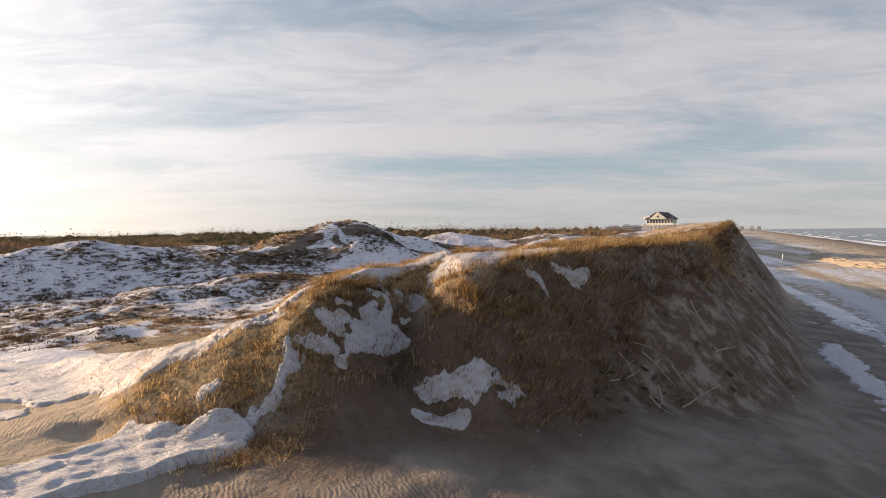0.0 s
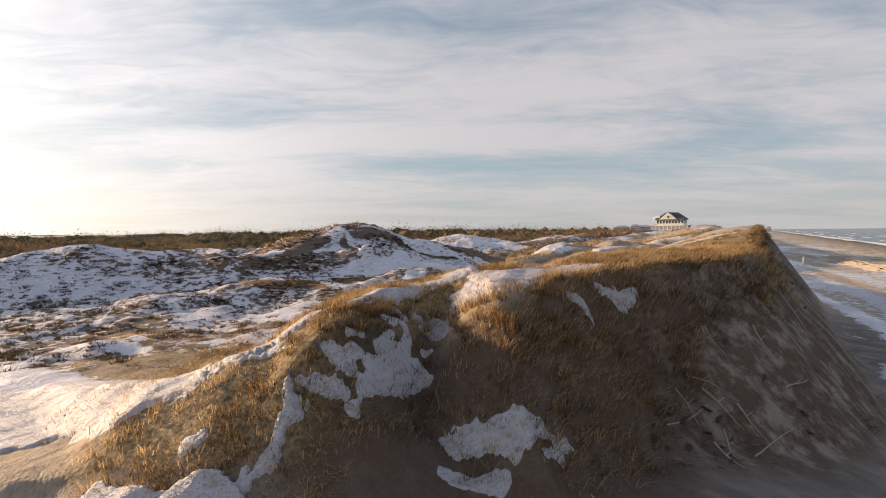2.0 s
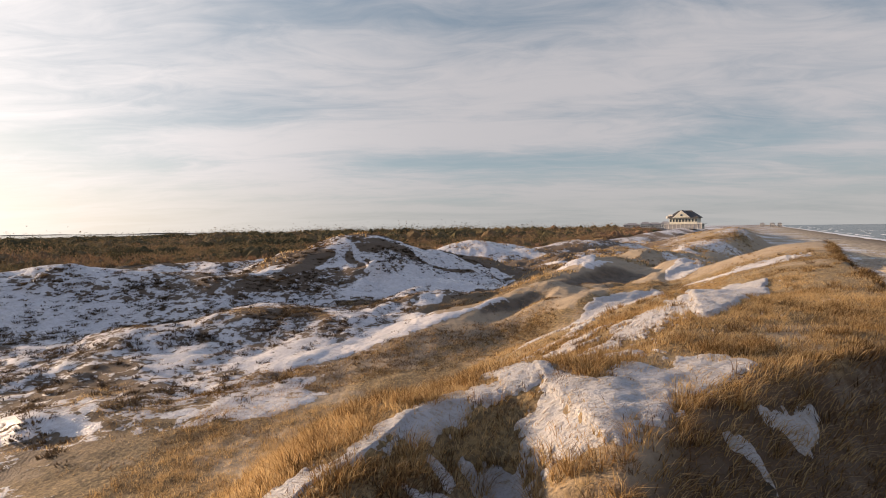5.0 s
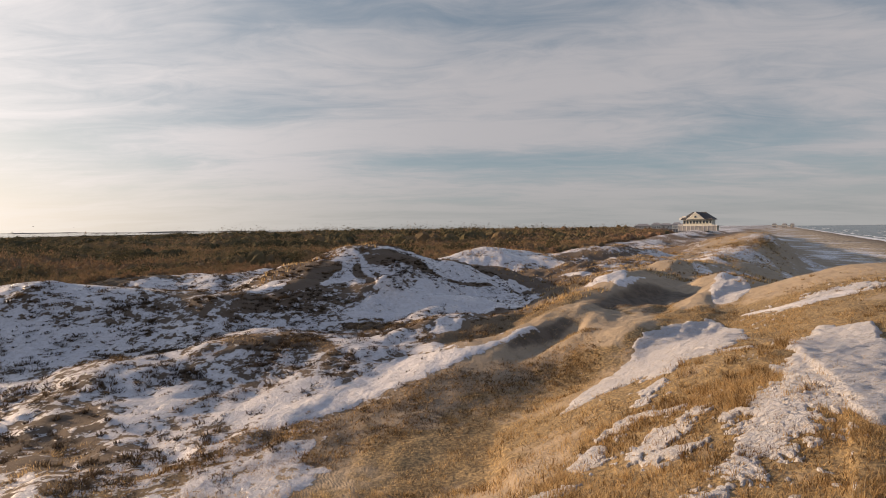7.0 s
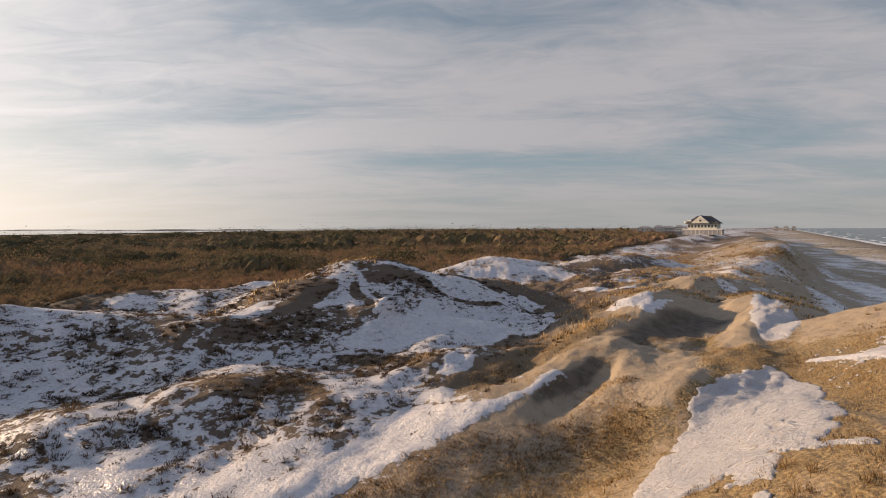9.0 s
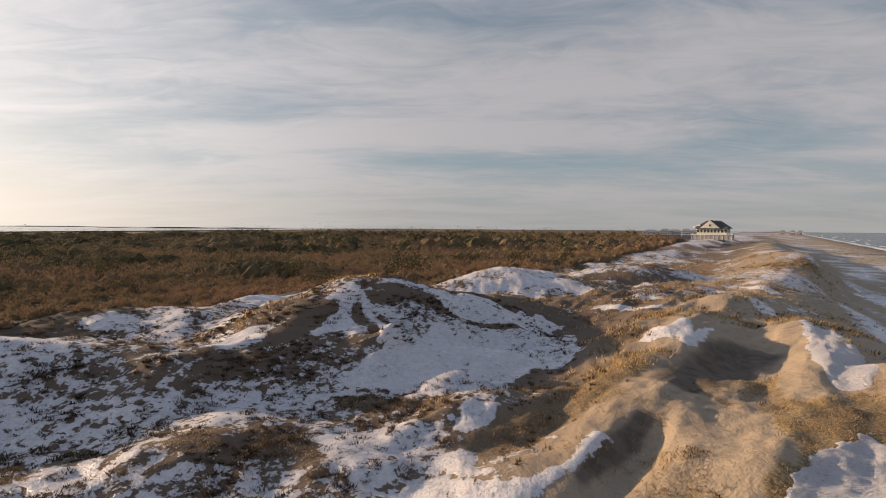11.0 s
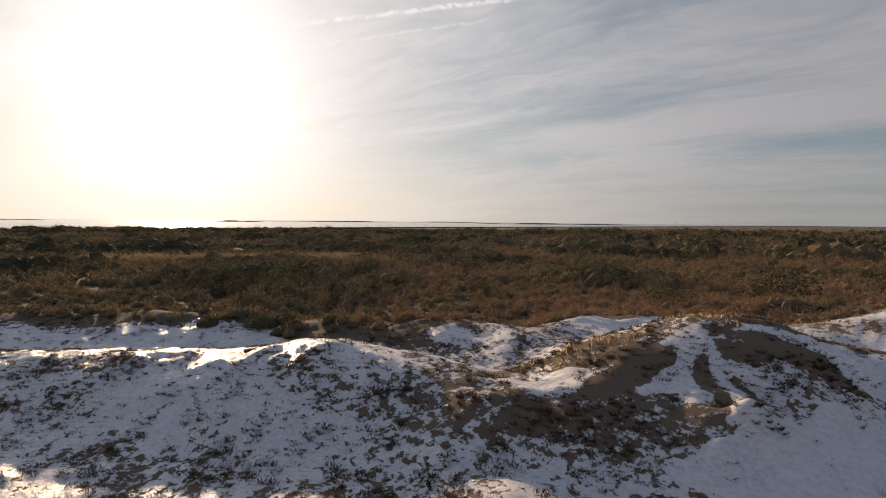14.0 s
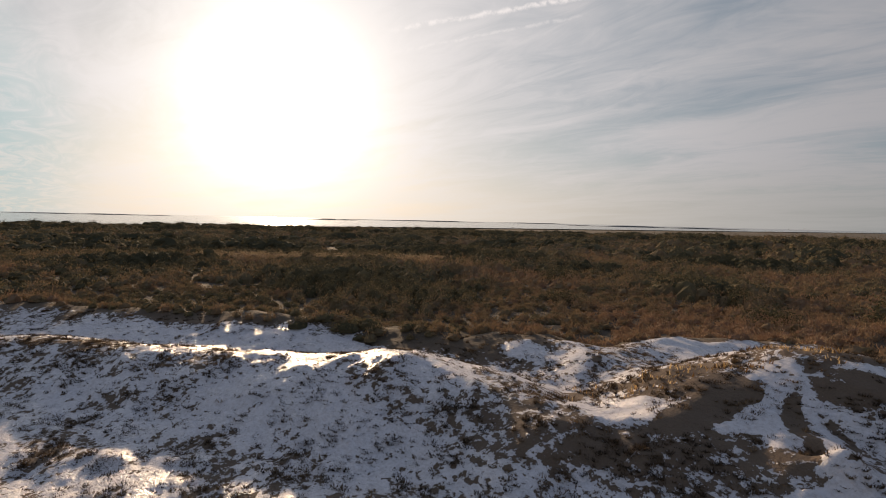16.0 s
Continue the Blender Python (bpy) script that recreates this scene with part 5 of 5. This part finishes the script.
def limb(bm, a, b, ra, rb, sides=7):
    """A tapered round limb from a to b."""
    a, b = Vector(a), Vector(b)
    turn = (b - a).to_track_quat("Z", "Y").to_matrix()
    rings = []
    for p, r in ((a, ra), (b, rb)):
        rings.append([bm.verts.new(p + turn @ Vector((r * math.cos(k * math.tau / sides), r * math.sin(k * math.tau / sides), 0))) for k in range(sides)])
    for k in range(sides):
        bm.faces.new((rings[0][k], rings[0][(k + 1) % sides], rings[1][(k + 1) % sides], rings[1][k]))
    bm.faces.new(rings[0][::-1])
    bm.faces.new(rings[1])


def wind_tree(tall, wide, seed):
    """A maritime tree: leaning trunk, forking limbs, a flat uneven crown of leaf clumps."""
    r = random.Random(seed)
    tree = new("tree")
    bm = bmesh.new()
    fork = Vector((r.uniform(-0.4, 0.4), r.uniform(-0.4, 0.4), tall * 0.45))
    limb(bm, (0, 0, -0.3), fork, 0.22, 0.15)
    tips = []
    for k in range(6):
        a = k * math.tau / 6 + r.uniform(-0.4, 0.4)
        tip = fork + Vector((math.cos(a) * wide * r.uniform(0.35, 0.6), math.sin(a) * wide * r.uniform(0.35, 0.6), tall * r.uniform(0.22, 0.42)))
        limb(bm, fork, tip, 0.10, 0.04, 5)
        tips.append(tip)
    part("trunk", bm, BARK, tree)
    p = np.array([(t.x, t.y, t.z - tall * 0.32) for t in tips] + [(0, 0, tall * 0.45)])
    n = len(p)
    size = np.full(n, wide * 0.36), np.array([tall * r.uniform(0.30, 0.46) for _ in range(n)])
    me = joined("crown", [cores(p, *size, np.full(n, 0.2)), bushes(p, *size, 190, 0.5, np.full(n, 0.14), False)], THICKET)
    crown = new("crown", me)
    crown.parent = tree
    tagged(tree, "dark windswept maritime pine standing above the thicket", "tree", "trees on the skyline")
    return tree


def place_on_ray(yaw, far):
    x, y = -5 - math.sin(radians(yaw)) * far, 32 + math.cos(radians(yaw)) * far
    return x, y, float(height(x, y))


first = wind_tree(8.0, 8.0, 1)
first.matrix_world = pose(*place_on_ray(72.3, 520)) @ Matrix.Scale(1.05, 4)
second = wind_tree(6.6, 7.0, 2)
second.matrix_world = pose(*place_on_ray(50.3, 480)) @ Matrix.Scale(1.05, 4)
for k, (yaw, far_) in enumerate(((55.5, 540), (50.9, 560), (61.0, 500), (66.0, 530), (78, 520), (80.5, 560), (46.5, 480), (31.4, 560), (30.6, 570), (27.0, 500), (36.5, 560), (22.5, 600), (64, 545), (71.6, 530))):
    x, y, z = place_on_ray(yaw, far_)
    copy_thing((first, second)[k % 2], pose(x, y, z, 0, 0, 67 * k) @ Matrix.Scale(0.85 + 0.09 * (k % 5), 4))


def evergreen(seed, wide, tall):
    """A broad dark evergreen shrub."""
    shrub = new("evergreen_shrub")
    bm = bmesh.new()
    limb(bm, (0, 0, -0.2), (0.1, 0, tall * 0.5), 0.12, 0.07)
    limb(bm, (0.1, 0, tall * 0.4), (wide * 0.4, 0.2, tall * 0.7), 0.07, 0.03, 5)
    limb(bm, (0.1, 0, tall * 0.4), (-wide * 0.4, -0.2, tall * 0.65), 0.07, 0.03, 5)
    part("trunk", bm, BARK, shrub)
    p = np.array([(k, 0.3 * math.sin(3 * k + seed), 0.0) for k in np.linspace(-wide * 0.6, wide * 0.6, 5)])
    me = joined("crown", [bushes(p, np.full(5, wide * 0.42), tall * np.array([0.75, 1, 0.9, 1.0, 0.7]), 160, 0.4, np.full(5, 0.02), False)], THICKET)
    new("crown", me).parent = shrub
    return tagged(shrub, "dark green evergreen shrub among bare brown thicket", "shrub", "evergreen shrubs in the thicket")


dark_one = evergreen(1, 5.0, 4.2)
dark_one.matrix_world = pose(-34, 128, float(height(-34, 128)), 0, 0, 10)
for x, y, turn, size in ((-20, 152, 30, 1.5), (-46, 148, 80, 0.9), (-70, 120, 5, 0.8), (12, 190, 20, 1.2), (30, 205, 60, 1.0), (-95, 150, 40, 1.1), (-5, 200, 15, 1.3), (-120, 105, 75, 0.9)):
    copy_thing(dark_one, pose(x, y, float(height(x, y)), 0, 0, turn) @ Matrix.Scale(size, 4))

# ---- driftwood and small things on the sand ----
DRIFT = plain_material("weathered_driftwood", (0.44, 0.38, 0.30), (0.24, 0.19, 0.145), 6.0)


def stick(a, b, r):
    """A weathered stick lying on the slope from a to b, (x, y) each."""
    bm = bmesh.new()
    pts = []
    for k in range(6):
        f = k / 5
        x, y = a[0] + f * (b[0] - a[0]) + 0.05 * math.sin(5 * f + a[0]), a[1] + f * (b[1] - a[1])
        pts.append(Vector((x, y, float(height(x, y)) + 0.03)))
    base = pts[0].copy()
    for k in range(5):
        limb(bm, pts[k] - base, pts[k + 1] - base, r * (1 - 0.14 * k), r * (1 - 0.14 * (k + 1)), 6)
    limb(bm, pts[2] - base, pts[2] - base + Vector((0.25, 0.1, 0.12)), r * 0.5, r * 0.2, 5)
    me = bpy.data.meshes.new("driftwood_stick")
    bm.to_mesh(me)
    bm.free()
    me.materials.append(DRIFT)
    ob = new("driftwood_stick", me)
    ob.location = base
    return tagged(ob, "weathered grey stick lying on the sandy face", "driftwood", "sticks on the dune face")


for a, b, r in (((7.28, 18.61), (8.3, 18.0), 0.045), ((6.97, 18.84), (8.1, 18.7), 0.03), ((5.8, 17.5), (7.4, 18.3), 0.03), ((7.14, 17.57), (7.64, 16.74), 0.035), ((8.2, 17.4), (10.0, 18.4), 0.03),
                ((8.15, 20.25), (8.55, 19.6), 0.04), ((8.0, 20.2), (8.45, 19.55), 0.03), ((10.09, 20.64), (10.3, 19.9), 0.035), ((6.42, 18.45), (6.95, 17.78), 0.028), ((7.56, 17.88), (7.65, 17.1), 0.03),
                ((8.3, 18.5), (8.9, 17.9), 0.035), ((10.4, 19.3), (11.4, 19.8), 0.03), ((12.6, 23.2), (13.4, 22.3), 0.035)):
    stick(a, b, r)

SOD = plain_material("root_bound_sod", (0.10, 0.075, 0.05), (0.045, 0.034, 0.023), 5.0, 0.95, 0.8)


def sod_mesh(seed):
    """A torn lump of sand held together by roots."""
    r = random.Random(seed)
    bm = bmesh.new()
    bmesh.ops.create_icosphere(bm, subdivisions=2, radius=0.2)
    for v in bm.verts:
        n = noise.noise(v.co * 7 + Vector((seed, 0, 0)))
        v.co = Vector((v.co.x * 1.3, v.co.y, v.co.z * 0.75)) * (1 + 0.55 * n)
    for k in range(16):
        a = r.uniform(0, math.tau)
        limb(bm, (0.1 * math.cos(a), 0.08 * math.sin(a), 0.02), (r.uniform(0.25, 0.42) * math.cos(a), r.uniform(0.2, 0.36) * math.sin(a), r.uniform(-0.22, 0.12)), 0.010, 0.003, 3)
    me = bpy.data.meshes.new("sod_clump")
    bm.to_mesh(me)
    bm.free()
    me.materials.append(SOD)
    return me


SODS = [sod_mesh(k) for k in range(4)]
spots = scatter(4200, -2, 24, 13.5, 40, lambda x, y, z: smooth(shore(x, y)[0], -7, -5.5) * smooth(shore(x, y)[0], 1.0, -1.5) * smooth(z, -1.0, -0.2) * smooth(z, 3.6, 2.4) * face_litter(x, y, z))[:90]
for k, (x, y, z) in enumerate(spots):
    ob = new("sod_clump", SODS[k % 4])
    ob.matrix_world = pose(x, y, z - 0.01, rng.uniform(25, 45), rng.uniform(-10, 30), rng.uniform(0, 360)) @ Matrix.Diagonal((*(rng.uniform(0.25, 0.8) * np.array([1.1, 1.0, 0.55])), 1))
    tagged(ob, "dark root-bound sod clump on the crumbling dune face", "sod clump", "sod clumps on the dune face")

PALE = plain_material("white_painted_wood", (0.72, 0.70, 0.66), (0.55, 0.53, 0.50), 2.0)


def beach_post(x, y):
    post = new("beach_post")
    post.location = (x, y, float(height(x, y)))
    bm = bmesh.new()
    limb(bm, (0, 0, -0.3), (0.05, 0, 1.75), 0.13, 0.12, 8)
    part("post", bm, PALE, post)
    bm = bmesh.new()
    limb(bm, (0.05, 0, 1.75), (0.052, 0, 1.85), 0.14, 0.09, 8)
    part("cap", bm, PALE, post)
    return tagged(post, "white wooden marker post standing on the beach", "post")


beach_post(74.5, 112.5)


def wrack(x, y, seed):
    """A low tangle of dry reeds and roots left by the tide."""
    r = random.Random(seed)
    ob = new("tide_wrack")
    for k in range(30):
        bm = bmesh.new()
        a = r.uniform(-0.35, 0.35) + 0.2
        px, py, ln = r.gauss(0, 4.5), r.gauss(0, 1.5), r.uniform(1.5, 4.5)
        limb(bm, (px, py, r.uniform(0, 0.1)), (px + ln * math.cos(a), py + ln * math.sin(a), r.uniform(0.05, 0.35)), 0.15, 0.07, 4)
        part("reed", bm, DRIFT, ob)
    ob.matrix_world = pose(x, y, float(height(x, y)) + 0.02, 0, 0, 55 + 5 * seed)
    return tagged(ob, "brown tangle of washed-up reeds on pale sand", "wrack", "wrack on the beach")


for k, (x, y) in enumerate(((107, 146), (101, 136), (95, 126), (90, 117), (86, 108), (82, 99), (93, 112))):
    wrack(x, y, k)

# ---- houses ----
SIDING = plain_material("pale_green_siding", (0.60, 0.59, 0.50), (0.50, 0.49, 0.42), 0.8)
TRIM = plain_material("white_trim", (0.78, 0.76, 0.72), (0.66, 0.64, 0.60), 1.0)
SHINGLE = plain_material("dark_shingles", (0.10, 0.095, 0.09), (0.06, 0.055, 0.055), 1.2)
PALE_WALL = plain_material("pale_grey_siding", (0.58, 0.57, 0.55), (0.48, 0.47, 0.46), 0.6)
FADED = plain_material("faded_grey_shingles", (0.34, 0.33, 0.33), (0.24, 0.235, 0.24), 1.0)
GLASS, gg, gb = new_material("window_glass")
gb.inputs["Base Color"].default_value, gb.inputs["Roughness"].default_value = (0.03, 0.04, 0.05, 1), 0.08
gb.inputs["Specular IOR Level"].default_value = 0.8


def block(bm, x0, x1, y0, y1, z0, z1):
    v = [bm.verts.new((x, y, z)) for z in (z0, z1) for x, y in ((x0, y0), (x1, y0), (x1, y1), (x0, y1))]
    for f in ((3, 2, 1, 0), (4, 5, 6, 7), (0, 1, 5, 4), (1, 2, 6, 5), (2, 3, 7, 6), (3, 0, 4, 7)):
        bm.faces.new([v[k] for k in f])


def boxed(name, parent, material, x0, x1, y0, y1, z0, z1, label=""):
    bm = bmesh.new()
    block(bm, x0, x1, y0, y1, z0, z1)
    bmesh.ops.bevel(bm, geom=bm.edges[:], offset=0.03, segments=1, affect="EDGES")
    return part(name, bm, material, parent, label)


def hip(name, parent, material, x0, x1, y0, y1, z0, z1, inset, label=""):
    """A hipped roof with a short ridge and a thick eave."""
    bm = bmesh.new()
    yc = 0.5 * (y0 + y1)
    low = [bm.verts.new(p) for p in ((x0, y0, z0), (x1, y0, z0), (x1, y1, z0), (x0, y1, z0))]
    eave = [bm.verts.new(p) for p in ((x0, y0, z0 + 0.35), (x1, y0, z0 + 0.35), (x1, y1, z0 + 0.35), (x0, y1, z0 + 0.35))]
    a, b = bm.verts.new((x0 + inset, yc, z1)), bm.verts.new((x1 - inset, yc, z1))
    bm.faces.new(low[::-1])
    for k in range(4):
        bm.faces.new((low[k], low[(k + 1) % 4], eave[(k + 1) % 4], eave[k]))
    bm.faces.new((eave[0], eave[1], b, a))
    bm.faces.new((eave[1], eave[2], b))
    bm.faces.new((eave[2], eave[3], a, b))
    bm.faces.new((eave[3], eave[0], a))
    return part(name, bm, material, parent, label)


def gable(name, parent, material, x0, x1, y0, y1, z0, z1):
    """A prism with its gable end towards -y."""
    bm = bmesh.new()
    xc = 0.5 * (x0 + x1)
    f = [bm.verts.new(p) for p in ((x0, y0, z0), (x1, y0, z0), (xc, y0, z1))]
    b = [bm.verts.new(p) for p in ((x0, y1, z0), (x1, y1, z0), (xc, y1, z1))]
    bm.faces.new(f)
    bm.faces.new(b[::-1])
    for i, j in ((0, 1), (1, 2), (2, 0)):
        bm.faces.new((f[j], f[i], b[i], b[j]))
    return part(name, bm, material, parent)


def window(parent, x, y, z, w, h):
    frame_ = boxed("window", parent, TRIM, x - w / 2 - 0.15, x + w / 2 + 0.15, y - 0.10, y + 0.05, z - 0.15, z + h + 0.15)
    boxed("pane", frame_, GLASS, x - w / 2, x + w / 2, y - 0.14, y - 0.09, z, z + h)
    return frame_


def beach_house(x, y, turn, k):
    house = new("beach_house")
    boxed("lower_wall", house, SIDING, -15, 15, -6, 10, -1.5, 3.0, "pale green lower storey")
    boxed("deck", house, TRIM, -16, 17.5, -9.5, 10.5, 3.0, 3.4)
    for px in np.linspace(-15.6, 17, 10):
        boxed("post", house, TRIM, px - 0.14, px + 0.14, -9.3, -9.02, -1.5, 3.0)
    rail = boxed("railing", house, TRIM, -16, 17.5, -9.5, -9.4, 4.4, 4.6)
    for px in np.linspace(-15.9, 17.3, 34):
        boxed("baluster", rail, TRIM, px - 0.05, px + 0.05, -9.5, -9.4, 3.4, 4.4)
    boxed("lattice", house, FADED, -15.6, 17, -9.0, -8.9, -1.5, 2.9, "pale slatted skirt under the deck")
    boxed("upper_wall", house, SIDING, -12.5, 12, -5, 9, 3.4, 9.0)
    for px in np.linspace(-11.4, 11, 9):
        window(house, px, -5.05, 5.2, 1.7, 2.6)
    for px in np.linspace(-12, 12, 5):
        window(house, px, -6.05, 0.4, 1.4, 1.6)
    hip("roof", house, SHINGLE, -14, 13.5, -7.5, 10.5, 8.8, 16.0, 8.0, "dark shingled hip roof")
    gable("gable", house, SIDING, -8.0, 6.0, -8.3, 1.0, 9.2, 15.4)
    gable("gable_roof", house, SHINGLE, -9.2, 7.2, -7.9, 1.2, 9.0, 16.3)
    gable("bargeboard", house, TRIM, -9.0, 7.0, -8.15, -7.85, 9.05, 16.05)
    window(house, -1.0, -8.35, 10.6, 1.8, 1.8)
    boxed("tower", house, TRIM, -13.5, -9.6, -5, 1, 8.6, 12.2, "white boxed stair tower")
    boxed("tower_rail", house, TRIM, -15.5, -13.4, -6, 1.5, 8.6, 11.0)
    house.matrix_world = pose(x, y, float(height(x, y)), 0, 0, turn) @ Matrix.Scale(k, 4)
    return tagged(house, "large pale green beach house with dark hip roof and decks", "house")


beach_house(171, 402, -38, 0.79)


def far_house(x, y, turn, wide, tall, wall, label):
    house = new("house")
    boxed("wall", house, wall, -wide / 2, wide / 2, -5, 5, -4, tall)
    hip("roof", house, FADED, -wide / 2 - 0.8, wide / 2 + 0.8, -5.8, 5.8, tall, tall + 3.4, wide * 0.3)
    for lev in (1.0, 4.6, 8.2):
        if lev + 2 < tall:
            for px in np.linspace(-wide / 2 + 2, wide / 2 - 2, 4):
                window(house, px, -5.05, lev, 1.4, 1.7)
    boxed("skirt", house, FADED, -wide / 2, wide / 2, -6.6, -5.1, -4, 3.1)
    boxed("porch", house, TRIM, -wide / 2, wide / 2, -7.2, -5.0, 3.2, 3.5)
    for px in np.linspace(-wide / 2 + 0.3, wide / 2 - 0.3, 4):
        boxed("post", house, TRIM, px - 0.15, px + 0.15, -7.1, -6.8, -4, 3.2)
    house.matrix_world = pose(x, y, max(float(height(x, y)), 1.0), 0, 0, turn)
    return tagged(house, label, "house", "houses along the far shore")


for az_, d_, w_, h_, m_, label in ((18.4, 800, 22, 7.0, PALE_WALL, "grey shingled seaside house far along the shore"), (19.7, 810, 13, 8.5, TRIM, "white seaside house far along the shore"), (20.6, 820, 20, 7.5, PALE_WALL, "grey shingled seaside house far along the shore"),
                                   (21.6, 800, 12, 8.5, TRIM, "white seaside house far along the shore"), (22.5, 830, 18, 7.5, PALE_WALL, "grey shingled seaside house far along the shore"),
                                   (30.2, 1900, 12, 7, PALE_WALL, "small hazy house on the distant shore"), (31.0, 2000, 14, 7, TRIM, "small hazy house on the distant shore"), (31.6, 2100, 12, 7, PALE_WALL, "small hazy house on the distant shore")):
    far_house(math.sin(radians(az_)) * d_, math.cos(radians(az_)) * d_, -az_, w_, h_, m_, label)


def utility_pole(x, y):
    pole = new("utility_pole")
    bm = bmesh.new()
    limb(bm, (0, 0, -1), (0, 0, 11.5), 0.17, 0.12, 8)
    part("pole", bm, BARK, pole)
    boxed("crossarm", pole, BARK, -1.2, 1.2, -0.08, 0.08, 10.6, 10.8)
    for px in (-1.05, -0.4, 0.4, 1.05):
        bm = bmesh.new()
        limb(bm, (px, 0, 10.8), (px, 0, 11.05), 0.05, 0.04, 6)
        part("insulator", bm, FADED, pole)
    pole.location = (x, y, float(height(x, y)))
    return tagged(pole, "dark wooden utility pole above the thicket", "utility pole", "utility poles")


utility_pole(48, 395)
utility_pole(-62, 430)

# ---- distant shores ----
FAR_LAND = plain_material("far_shore", (0.10, 0.095, 0.085), (0.06, 0.06, 0.055), 0.02)


def islet(yaw, far_, length, tall):
    bm = bmesh.new()
    n = 24
    row = []
    for k in range(n + 1):
        f = k / n
        h = tall * math.sin(math.pi * f) ** 0.5 * (0.7 + 0.5 * float(soft_noise(f * 12.0 + yaw, 3.0, 1.5, 5)))
        x = (f - 0.5) * length
        row.append([bm.verts.new((x, -25, -1)), bm.verts.new((x, -8, h)), bm.verts.new((x, 8, h)), bm.verts.new((x, 25, -1))])
    for p, q in zip(row, row[1:]):
        for i in range(3):
            bm.faces.new((p[i], q[i], q[i + 1], p[i + 1]))
    bm.faces.new(row[0])
    bm.faces.new(row[-1][::-1])
    me = bpy.data.meshes.new("far_shore")
    bm.to_mesh(me)
    bm.free()
    me.materials.append(FAR_LAND)
    ob = new("far_shore", me)
    ob.matrix_world = pose(-math.sin(radians(yaw)) * far_, math.cos(radians(yaw)) * far_, 0.4, 0, 0, yaw)
    return tagged(ob, "low wooded islet across the sound", "shore", kind="structure")


for yaw, far_, length, tall in ((62, 2600, 260, 6), (53, 3300, 900, 6), (84, 3000, 700, 5), (28, 2600, 800, 6), (40, 3800, 600, 6)):
    islet(yaw, far_, length, tall)
